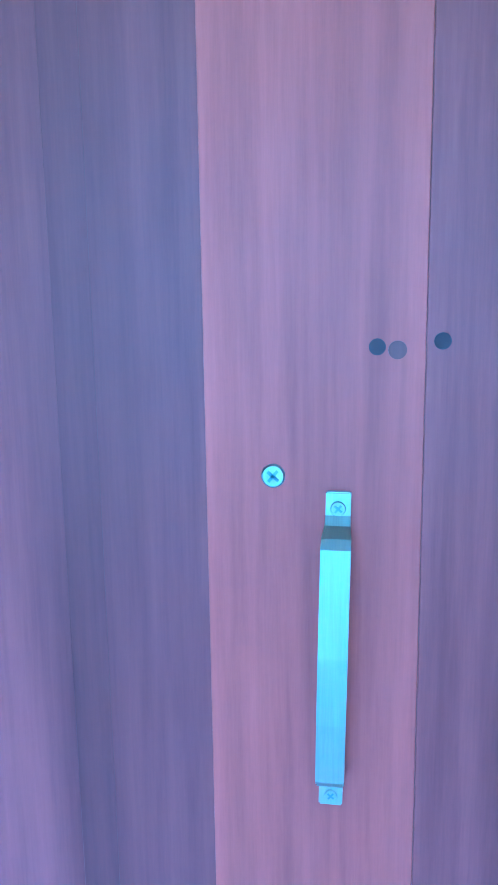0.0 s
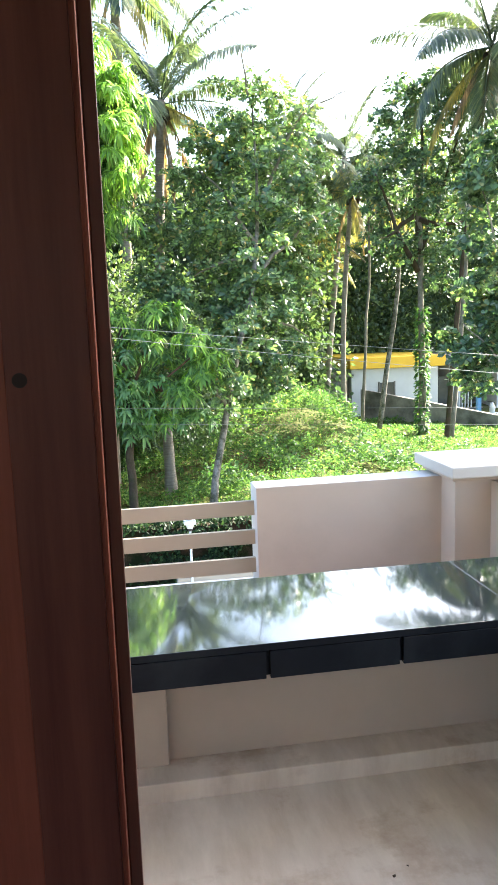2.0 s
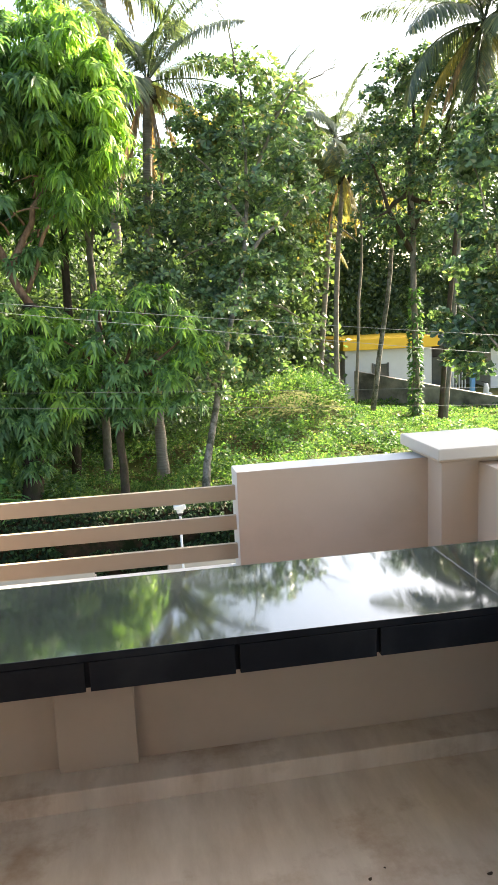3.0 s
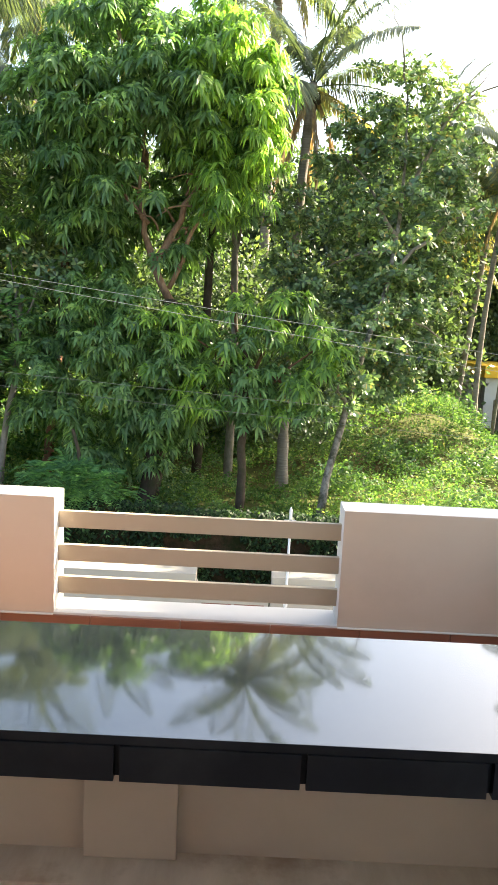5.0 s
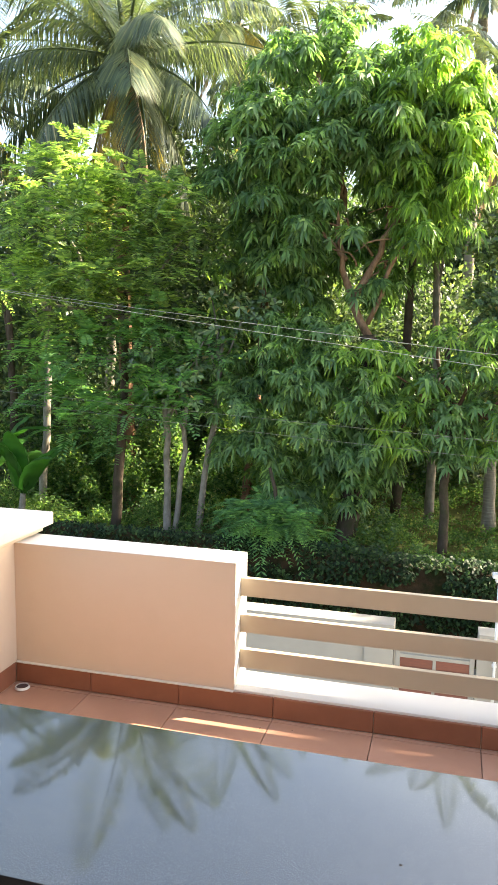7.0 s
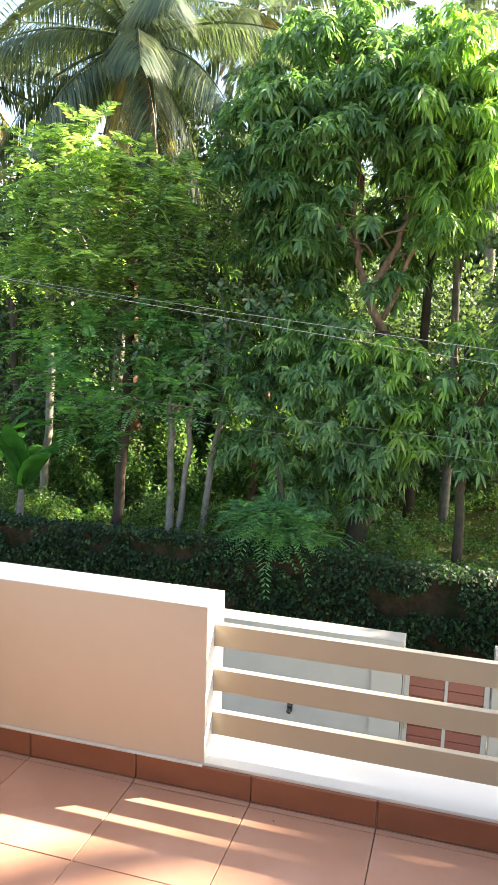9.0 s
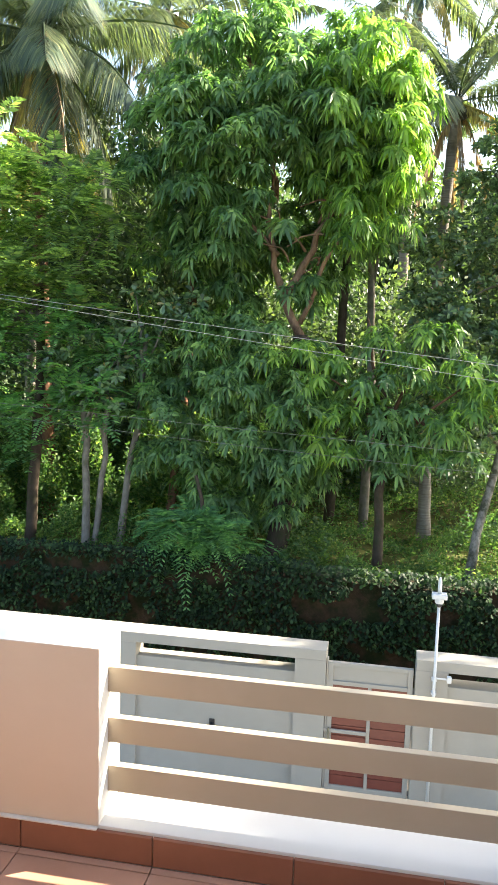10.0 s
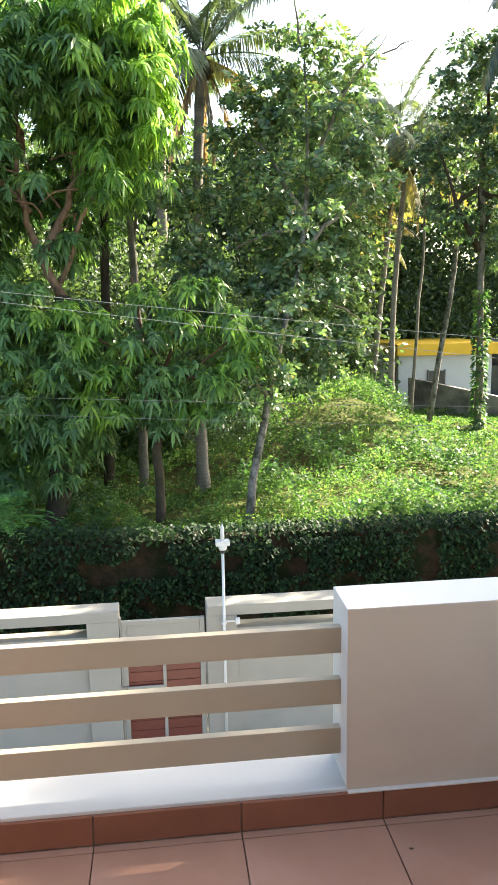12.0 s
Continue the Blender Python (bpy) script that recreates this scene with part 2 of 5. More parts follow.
def wood(name, dark, light, rough=0.5):
    m, n, p = nodes_of(name)
    g = noise_node(n, 3.2, 10, 0.7, (14, 14, 0.7))
    w = noise_node(n, 1.2, 4, 0.6, (5, 5, 0.4))
    c = ramp_node(n, g.outputs[0], [(0.32, dark), (0.68, light)]).outputs[0]
    c2 = ramp_node(n, w.outputs[0], [(0.35, (0.62, 0.58, 0.58)), (0.65, (1.12, 1.08, 1.05))]).outputs[0]
    col = mix_node(n, c, c2, 1.0, "MULTIPLY")
    oi = n.nodes.new("ShaderNodeObjectInfo")
    hs = n.nodes.new("ShaderNodeHueSaturation")
    mr = n.nodes.new("ShaderNodeMapRange")
    mr.inputs[3].default_value, mr.inputs[4].default_value = 0.86, 1.14
    n.links.new(oi.outputs["Random"], mr.inputs[0])
    n.links.new(mr.outputs[0], hs.inputs["Value"])
    n.links.new(col, hs.inputs["Color"])
    n.links.new(hs.outputs[0], p.inputs["Base Color"])
    p.inputs["Roughness"].default_value = rough
    p.inputs["Specular IOR Level"].default_value = 0.25
    b = n.nodes.new("ShaderNodeBump")
    b.inputs["Strength"].default_value, b.inputs["Distance"].default_value = 0.15, 0.001
    n.links.new(g.outputs[0], b.inputs["Height"])
    n.links.new(b.outputs[0], p.inputs["Normal"])
    return m


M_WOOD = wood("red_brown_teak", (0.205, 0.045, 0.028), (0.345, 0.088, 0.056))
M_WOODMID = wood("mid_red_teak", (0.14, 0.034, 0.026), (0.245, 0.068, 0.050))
# Shade on the recessed planks is put into this darker teak.
M_WOODPLANK = wood("shade_toned_red_teak", (0.118, 0.033, 0.028), (0.195, 0.058, 0.046))
M_WOODDARK = wood("dark_red_teak", (0.09, 0.030, 0.022), (0.16, 0.056, 0.038))
L_MANGO = leaf_material("mango_leaf", [(0.0, (0.045, 0.095, 0.036)), (0.45, (0.095, 0.19, 0.065)), (0.8, (0.125, 0.225, 0.085)), (1.0, (0.21, 0.34, 0.10))], 0.36, 0.42, 0.4)
L_YOUNGLIT = leaf_material("young_and_backlit_mango_leaf", [(0.0, (0.07, 0.145, 0.04)), (0.5, (0.14, 0.26, 0.06)), (1.0, (0.25, 0.39, 0.085))], 0.42, 0.42, 0.3)
L_JACK = leaf_material("jackfruit_leaf", [(0.0, (0.036, 0.068, 0.034)), (0.5, (0.085, 0.155, 0.068)), (0.92, (0.16, 0.25, 0.10)), (1.0, (0.28, 0.22, 0.08))], 0.2, 0.34, 0.6)
L_BROAD = leaf_material("dark_broad_leaf", [(0.0, (0.024, 0.048, 0.025)), (0.5, (0.055, 0.105, 0.05)), (0.9, (0.11, 0.18, 0.075)), (1.0, (0.19, 0.17, 0.06))], 0.2, 0.36, 0.5)
L_FEATHER = leaf_material("feathery_leaf", [(0.0, (0.06, 0.125, 0.048)), (0.6, (0.16, 0.26, 0.085)), (1.0, (0.31, 0.42, 0.13))], 0.46)
# Shade low in the feathery crown is put into this leaf colour.
L_FERN = leaf_material("shade_toned_feathery_leaf", [(0.0, (0.08, 0.19, 0.07)), (0.7, (0.12, 0.26, 0.09)), (1.0, (0.18, 0.34, 0.11))], 0.42, 0.55, 0.15)
L_PALM = leaf_material("palm_leaflet", [(0.0, (0.048, 0.072, 0.044)), (0.6, (0.075, 0.11, 0.06)), (0.92, (0.13, 0.16, 0.075)), (1.0, (0.24, 0.22, 0.12))], 0.25, 0.36, 0.5)
L_PALMDRY = leaf_material("dry_palm_leaflet", [(0.0, (0.20, 0.14, 0.09)), (0.6, (0.30, 0.22, 0.14)), (1.0, (0.38, 0.30, 0.17))], 0.15, 0.6, 0.2)
L_PALMYEL = leaf_material("yellowing_palm_leaflet", [(0.0, (0.20, 0.19, 0.06)), (0.6, (0.30, 0.26, 0.09)), (1.0, (0.40, 0.33, 0.11))], 0.3, 0.5, 0.3)
L_GRASS = leaf_material("undergrowth_leaf", [(0.0, (0.032, 0.075, 0.024)), (0.5, (0.062, 0.13, 0.038)), (0.9, (0.11, 0.19, 0.052)), (1.0, (0.2, 0.22, 0.085))], 0.36, 0.55, 0.25)
L_WEED = leaf_material("dark_weed_leaf", [(0.0, (0.03, 0.075, 0.028)), (0.7, (0.06, 0.13, 0.04)), (1.0, (0.11, 0.19, 0.05))], 0.35, 0.45)
# Shade on the lane wall's near face is put into these leaf tones.
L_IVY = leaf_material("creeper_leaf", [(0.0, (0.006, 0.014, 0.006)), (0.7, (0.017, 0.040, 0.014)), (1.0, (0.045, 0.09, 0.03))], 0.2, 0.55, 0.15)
# The shrub's shade is part of this darker green.
L_SHRUB = leaf_material("shade_toned_shrub_leaf", [(0.0, (0.055, 0.14, 0.055)), (0.7, (0.09, 0.21, 0.075)), (1.0, (0.14, 0.29, 0.09))], 0.35, 0.55, 0.12)
L_FAR = leaf_material("far_leaf", [(0.0, (0.034, 0.058, 0.030)), (0.7, (0.062, 0.105, 0.046)), (1.0, (0.12, 0.17, 0.06))], 0.25, 0.5)
M_RIDGE = surface("wooded_slope", (0.020, 0.036, 0.014), (0.05, 0.085, 0.03), 0.8, 0.95, 1.0, 1.6, (0.012, 0.022, 0.01), 0.35, (0.4, 0.65), spec=0.1, bump_dist=0.6)
L_BANANA = leaf_material("banana_leaf", [(0.0, (0.03, 0.11, 0.02)), (1.0, (0.06, 0.18, 0.03))], 0.4, 0.35)

# ---- the large structure ----
FZ = 0.049           # marble floor of the verandah and the room
X_L = -1.22


def structure(name, bm, material, label, category):
    return tagged(finish(name, bm, material), label, category, kind="structure")


# room behind the camera and the house wall with the door opening
structure("floor", box(-2.6, 2.6, -7.2, -1.70, -0.12, FZ), M_MARBLE, "polished beige veined marble floor of room and verandah", "floor")
house = bmesh.new()
add_box(house, -2.6, -0.50, -3.50, -3.30, FZ, 2.75)
add_box(house, 1.46, 2.6, -3.50, -3.30, FZ, 2.75)
add_box(house, -0.50, 1.46, -3.50, -3.30, 2.16, 2.75)
structure("wall_front", house, M_PLASTER, "plastered house wall around the double door opening", "wall")
structure("wall_west", box(-2.8, -2.6, -7.2, -3.3, -0.1, 2.75), M_PLASTER, "plain plastered side wall of room and verandah", "wall")
structure("wall_east", box(2.6, 2.8, -7.2, -3.3, -0.1, 2.75), M_PLASTER, "plain plastered side wall of room and verandah", "wall")
# Unseen opening added in the back wall to bring daylight to the door.
back = bmesh.new()
add_box(back, -2.8, -1.1, -7.4, -7.2, -0.1, 2.75)
add_box(back, 1.1, 2.8, -7.4, -7.2, -0.1, 2.75)
add_box(back, -1.1, 1.1, -7.4, -7.2, -0.1, 0.95)
add_box(back, -1.1, 1.1, -7.4, -7.2, 2.25, 2.75)
structure("wall_back", back, M_PLASTER, "plain plastered back wall of the room with an added window", "wall")
win_b = thing("added_window", "unseen teak framed window added to light the room", "window", (0, -7.3, 0.95), kind="structure")
for a, b, c, d in ((-1.1, -1.04, 0, 1.3), (1.04, 1.1, 0, 1.3), (-0.03, 0.03, 0.06, 1.24), (-1.04, 1.04, 0, 0.06), (-1.04, 1.04, 1.24, 1.3)):
    part("window_frame", box(a, b, -0.04, 0.04, c, d, 0.003), M_WOODDARK, win_b)
structure("ceiling", box(-2.8, 2.8, -7.4, -1.45, 2.75, 2.90), M_PLASTER, "white plastered ceiling slab over room and verandah", "ceiling")

# low wall under the granite seat, with its pilaster and marble ledge
structure("ledge", box(-2.6, 2.6, -1.70, -1.56, -0.10, 0.113, 0.004), M_MARBLE, "low marble ledge along the foot of the seat wall", "ledge")
low = bmesh.new()
add_box(low, -2.6, 2.6, -1.57, -1.36, -0.1, 0.515)
add_box(low, 1.97, 2.2, -3.30, -1.571, -0.1, 0.515)
add_box(low, -2.6, -2.4, -3.30, -1.571, -0.1, 0.515)
structure("wall_seat", low, M_PAINT, "cream painted low wall carrying the granite seat", "wall")
for x0 in (-1.36, 0.323):
    tagged(finish("pilaster", box(x0, x0 + 0.24, -1.602, -1.5695, 0.1135, 0.515, 0.003), M_PAINT), "shallow cream pilaster on the seat wall", "pilaster", kind="structure")

# terrace slab
structure("terrace_slab", box(-1.7, 2.9, -1.36, 0.19, -0.25, -0.012), M_GROUT, "terrace slab with dark grout under terracotta tiles", "floor")
lower = bmesh.new()
add_box(lower, -2.8, 3.2, -7.4, 0.17, -3.9, -0.26)
structure("wall_ground_floor", lower, M_WHITE, "white painted ground floor walls under the terrace", "wall")


def parapet(x0, x1, name):
    bm = bmesh.new()
    add_box(bm, x0, x1, 0.006, 0.187, -0.01, 0.655, 0.004)
    ob = structure(name, bm, M_PAINT, "smooth cream painted parapet wall, skylit top and ends coloured white", "parapet")
    # Light on the top and end faces is put in as white.
    ob.data.materials.append(M_WHITE)
    for f in ob.data.polygons:
        f.material_index = 1 if f.normal.z > 0.5 or abs(f.normal.x) > 0.5 else 0
    return ob


parapet(X_L - 0.1, -0.172, "parapet_west")
parapet(1.151, 2.3, "parapet_east")
structure("sill", box(-0.174, 1.153, 0.004, 0.20, -0.01, 0.103, 0.004), M_WHITE, "white painted sill under the terrace railing", "sill")
for nm, x0, x1 in (("side_parapet_east", 2.40, 2.58), ("side_parapet_west", -1.60, -1.42)):
    structure(nm, box(x0, x1, -1.36, -0.10, -0.01, 0.65, 0.004), M_PAINT, "cream painted side parapet of the terrace", "parapet")

# corner pillars with moulded caps
for side, x0, x1 in (("east", 2.195, 2.60), ("west", -1.62, -1.22)):
    pil = thing("corner_pillar", "cream parapet corner pillar with a moulded white cap", "pillar", ((x0 + x1) / 2, 0.01, 0), "terrace corner pillars", "structure")
    w = (x1 - x0) / 2
    part("shaft", box(-w, w, -0.18, 0.185, -0.01, 0.66, 0.004), M_PAINT, pil)
    part("neck", box(-w - 0.025, w + 0.025, -0.205, 0.21, 0.66, 0.69, 0.008), M_PAINT, pil)
    part("cap", box(-w - 0.06, w + 0.06, -0.28, 0.245, 0.69, 0.75, 0.006), M_CAP, pil, "pale painted flat cap")

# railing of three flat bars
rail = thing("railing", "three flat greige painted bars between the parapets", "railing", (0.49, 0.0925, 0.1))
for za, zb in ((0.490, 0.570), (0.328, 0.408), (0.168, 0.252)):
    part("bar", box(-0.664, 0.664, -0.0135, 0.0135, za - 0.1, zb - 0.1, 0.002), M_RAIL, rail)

# verandah column standing on the seat
col = thing("column", "cream verandah column with square base and capital", "column", (2.05, -1.62, 0.605), kind="structure")
part("base", box(-0.212, 0.20, -0.18, 0.187, 0.0, 0.085, 0.008), M_PAINT, col)
part("shaft", box(-0.192, 0.17, -0.15, 0.163, 0.085, 1.86, 0.004), M_PAINT, col)
part("capital", box(-0.225, 0.21, -0.19, 0.20, 1.86, 2.146, 0.006), M_PAINT, col)

# ---- granite seat ----
seat = thing("granite_seat", "polished black granite seat slab with block fascia on a low wall", "seat", (0, -1.56, 0.515))
for x0, x1 in ((-2.55, -0.50), (-0.4985, 1.66), (1.6615, 2.58)):
    part("slab", box(x0, x1, -0.292, 0.282, 0.068, 0.090, 0.0015), M_GRANITE, seat)
part("slab", box(1.69, 2.26, -1.738, -0.2935, 0.068, 0.090, 0.004), M_GRANITE, seat)
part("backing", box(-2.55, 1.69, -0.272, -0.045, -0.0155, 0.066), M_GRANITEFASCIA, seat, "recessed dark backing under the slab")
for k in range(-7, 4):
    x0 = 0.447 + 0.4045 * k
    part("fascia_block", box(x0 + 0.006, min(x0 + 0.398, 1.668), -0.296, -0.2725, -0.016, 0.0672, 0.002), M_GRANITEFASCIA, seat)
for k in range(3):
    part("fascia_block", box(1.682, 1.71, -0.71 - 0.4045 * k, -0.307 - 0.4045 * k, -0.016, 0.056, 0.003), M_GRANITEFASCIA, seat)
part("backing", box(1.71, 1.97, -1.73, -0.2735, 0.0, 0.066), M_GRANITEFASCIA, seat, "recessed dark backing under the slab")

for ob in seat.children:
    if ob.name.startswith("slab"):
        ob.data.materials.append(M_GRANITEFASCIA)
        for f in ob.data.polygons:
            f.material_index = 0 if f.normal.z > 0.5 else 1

# ---- the door ----
frame_bm = bmesh.new()
add_box(frame_bm, -0.50, -0.43, -3.47, -3.33, FZ, 2.16)
add_box(frame_bm, 1.39, 1.46, -3.47, -3.33, FZ, 2.16)
add_box(frame_bm, -0.43, 1.39, -3.47, -3.33, 2.09, 2.16)
tagged(finish("door_frame", frame_bm, M_WOODDARK), "dark red teak door frame", "door frame", kind="structure")
DY = -3.411
door = thing("door_1", "closed red-brown teak door leaf with brushed nickel pull", "door", (-0.43, DY, FZ + 0.006), kind="structure")
H = 2.03


def door_part(name, x0, x1, y0, y1, z0, z1, material, bevel=0.002, label=""):
    return part(name, box(x0 + 0.43, x1 + 0.43, y0, y1, z0, z1, bevel), material, door, label)


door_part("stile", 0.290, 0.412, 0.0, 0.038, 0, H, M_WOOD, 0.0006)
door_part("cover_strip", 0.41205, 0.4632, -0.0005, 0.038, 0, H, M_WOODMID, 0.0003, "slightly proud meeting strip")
door_part("bead", 0.4634, 0.4678, -0.0040, 0.030, 0, H, M_WOOD, 0.0022, "rounded bead at the leaf edge")
door_part("rebate", 0.4680, 0.4765, 0.008, 0.038, 0, H, M_WOODDARK, 0.001, "rebated leaf edge")
door_part("stile", -0.427, -0.305, 0.0, 0.038, 0, H, M_WOOD)
for z0, z1 in ((0, 0.20), (1.83, H)):
    door_part("cross_rail", -0.3048, 0.2898, 0.001, 0.037, z0, z1, M_WOOD)
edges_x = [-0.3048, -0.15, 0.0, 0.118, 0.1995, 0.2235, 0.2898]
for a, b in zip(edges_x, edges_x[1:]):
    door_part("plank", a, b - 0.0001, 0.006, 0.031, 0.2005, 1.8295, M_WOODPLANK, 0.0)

DZ = FZ + 0.006


def pull_handle():
    """A flat bar bent to two feet."""
    bm = bmesh.new()
    prof = [(1.3985, -0.0022), (1.3850, -0.0024), (1.3800, -0.0060), (1.3765, -0.0190), (1.3715, -0.0235), (1.31, -0.0262), (1.27, -0.0258), (1.2330, -0.0225), (1.2280, -0.0185), (1.2250, -0.0050), (1.2210, -0.0024), (1.2045, -0.0022)]
    w, th = 0.0082, 0.0022
    rows = []
    for i, (z, y) in enumerate(prof):
        ww = w if 3 <= i <= 8 else w * 0.86
        rows.append([bm.verts.new((0.366 + 0.43 + sx * ww - 0.019 * (1.389 - z), y + dy, z - DZ)) for sx, dy in ((-1, -th), (1, -th), (1, th), (-1, th))])
    for a, b in zip(rows, rows[1:]):
        for k in range(4):
            bm.faces.new((a[k], b[k], b[(k + 1) % 4], a[(k + 1) % 4]))
    bm.faces.new(rows[0])
    bm.faces.new(list(reversed(rows[-1])))
    bmesh.ops.recalc_face_normals(bm, faces=bm.faces)
    bmesh.ops.bevel(bm, geom=[e for e in bm.edges if e.calc_face_angle(0) > 0.9], offset=0.0008, segments=2, affect="EDGES")
    return bm


handle = part("handle", pull_handle(), M_NICKEL, door, "brushed nickel pull handle")


def screw(x, z, y, r, parent):
    bm = bmesh.new()
    add_cyl(bm, (x + 0.43, y + 0.001, z - DZ), (x + 0.43, y - 0.0012, z - DZ), r, r * 0.8, 20)
    s = part("screw", bm, M_NICKEL, parent, "steel cross-head screw")
    # Shade in the cross slot is a darker cross laid on the head.
    slot = bmesh.new()
    for turn in (40, 130):
        m = pose(x + 0.43, y - 0.0014, z - DZ, 0, turn, 0) @ Matrix.Diagonal((r * 1.1, 0.0006, r * 0.24, 1))
        bmesh.ops.create_cube(slot, size=1.0, matrix=m)
    part("slot", slot, M_SLOT, s)


screw(0.366, 1.389, -0.0045, 0.0048, handle)
screw(0.3628, 1.2115, -0.0045, 0.0042, handle)
screw(0.329, 1.406, -0.0004, 0.0074, door)
# Flat dark discs stand for the shade inside the bolt holes.
for x, z, r in ((0.3862, 1.4785, 0.0046), (0.4205, 1.4815, 0.0046)):
    yy = -0.0004 if x < 0.41 else -0.0011
    part("bolt_hole", cyl((x + 0.43, yy + 0.003, z - DZ), (x + 0.43, yy, z - DZ), r, r, 20), M_DARKHOLE, door, "dark disc for the shade in a drilled bolt hole")
part("plug", cyl((0.397 + 0.43, 0.002, 1.4768 - DZ), (0.397 + 0.43, -0.0006, 1.4768 - DZ), 0.0052, 0.0050, 20), M_WOODDARK, door, "round wooden filler plug")

# ---- ground, road and walls below ----
def ground_z(x, y):
    base = -2.75 + 0.012 * (y - 10)
    mound = 1.15 * math.exp(-((x - 6.3) / 2.8) ** 2 - ((y - 22.5) / 4.0) ** 2)
    side = -0.5 * max(0.0, min(1.0, (x - 8) / 3)) * max(0.0, min(1.0, (y - 18) / 5))
    return base + mound + side + 0.12 * noise.noise((x * 0.4, y * 0.4, 0.3))


def ground_mesh():
    bm = bmesh.new()
    xs = [-400, -150, -60] + list(np.arange(-30, 40.1, 1.0)) + [60, 150, 400]
    ys = [-200, -60, -20, 0, 6.8, 9.99, 10.2] + list(np.arange(11, 45.1, 1.0)) + [60, 100, 200, 500, 1500]
    grid = []
    for y in ys:
        row = []
        for x in xs:
            z = -3.9 if y < 10.1 else (ground_z(x, min(y, 45)) if abs(x) < 60 else -2.5)
            row.append(bm.verts.new((x, y, z)))
        grid.append(row)
    for a, b in zip(grid, grid[1:]):
        for k in range(len(xs) - 1):
            bm.faces.new((a[k], a[k + 1], b[k + 1], b[k]))
    return bm


structure("ground", ground_mesh(), M_SOIL, "overgrown soil falling to a lane behind the house", "ground")
def ridge_mesh():
    bm = bmesh.new()
    rows = []
    for j in range(9):
        row = []
        for i in range(-60, 61):
            x = i * 2.2
            h = (7.5 + 2.5 * noise.noise((x * 0.06, 2, 1))) * (1 - (1 - j / 8) ** 2)
            row.append(bm.verts.new((x, 47 + j * 1.6 + 1.5 * noise.noise((x * 0.3, j * 0.7, 4)), -3.2 + h + 0.8 * noise.noise((x * 0.5, j * 0.9, 7)) * (j > 0))))
        rows.append(row)
    for a, b in zip(rows, rows[1:]):
        for k in range(len(a) - 1):
            bm.faces.new((a[k], a[k + 1], b[k + 1], b[k]))
    return bm


structure("backdrop", ridge_mesh(), M_RIDGE, "dark wooded slope behind the garden", "slope")
structure("yard", box(-8, 12, 0.17, 6.94, -3.95, -3.885), M_YARD, "pale concrete yard below the terrace", "yard")
structure("road", box(-60, 60, 6.93, 10.0, -3.96, -3.88), M_GREYCEM, "narrow grey lane between two walls", "road")


def retaining_wall():
    bm = bmesh.new()
    xs = np.arange(-16, 20.01, 0.2)
    zs = np.linspace(-3.9, 0, 14)
    rows = []
    for x in xs:
        top = (-2.02 if x < -1.75 else -2.2) + 0.09 * noise.noise((x * 0.9, 3, 1)) + 0.04 * noise.noise((x * 3.1, 8, 1))
        col_v = []
        for i in range(14):
            z = -3.9 + (top + 3.9) * i / 13
            off = 0.07 * noise.noise((x * 1.3, z * 1.8, 5)) + 0.035 * noise.noise((x * 4, z * 5, 2))
            col_v.append(bm.verts.new((x, 10.0 + off, z)))
        col_v.append(bm.verts.new((x, 10.28, top + 0.02)))
        col_v.append(bm.verts.new((x, 10.30, -3.0)))
        rows.append(col_v)
    for a, b in zip(rows, rows[1:]):
        for i in range(len(a) - 1):
            bm.faces.new((a[i], b[i], b[i + 1], a[i + 1]))
    return bm


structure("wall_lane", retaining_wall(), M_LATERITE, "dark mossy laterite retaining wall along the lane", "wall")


compound = thing("wall_compound", "white compound wall with recessed panels and slots, dimmed in colour", "wall", (0, 6.73, -3.9), kind="structure")
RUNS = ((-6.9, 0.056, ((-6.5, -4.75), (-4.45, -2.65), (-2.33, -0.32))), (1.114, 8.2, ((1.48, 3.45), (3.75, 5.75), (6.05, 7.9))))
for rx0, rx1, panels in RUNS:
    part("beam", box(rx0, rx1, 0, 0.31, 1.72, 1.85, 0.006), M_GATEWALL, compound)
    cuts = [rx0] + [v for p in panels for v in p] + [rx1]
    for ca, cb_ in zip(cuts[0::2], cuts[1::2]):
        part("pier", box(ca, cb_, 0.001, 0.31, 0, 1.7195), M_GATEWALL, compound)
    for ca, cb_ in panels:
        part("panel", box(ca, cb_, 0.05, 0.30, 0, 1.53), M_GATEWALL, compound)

# ---- gate, camera pole, fittings ----
gate = thing("metal_gate", "closed white framed gate with red boards", "gate", (0.585, 6.80, -3.88))
gx0, gx1, gz1 = -0.50, 0.50, 1.68
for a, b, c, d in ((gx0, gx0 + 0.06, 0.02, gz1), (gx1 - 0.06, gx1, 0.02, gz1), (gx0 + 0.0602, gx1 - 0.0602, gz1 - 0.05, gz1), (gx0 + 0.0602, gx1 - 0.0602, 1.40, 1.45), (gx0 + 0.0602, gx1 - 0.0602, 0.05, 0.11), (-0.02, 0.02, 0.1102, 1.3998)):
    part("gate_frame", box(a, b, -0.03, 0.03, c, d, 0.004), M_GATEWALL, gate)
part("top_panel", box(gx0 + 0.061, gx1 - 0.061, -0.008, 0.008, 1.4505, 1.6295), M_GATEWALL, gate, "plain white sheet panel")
for xa, xb in ((gx0 + 0.061, -0.0205), (0.0205, gx1 - 0.061)):
    for k in range(10):
        z0 = 0.1105 + k * 0.1289
        part("board", box(xa, xb, -0.012, 0.010, z0 + 0.004, z0 + 0.1269, 0.003), M_GATERED, gate)
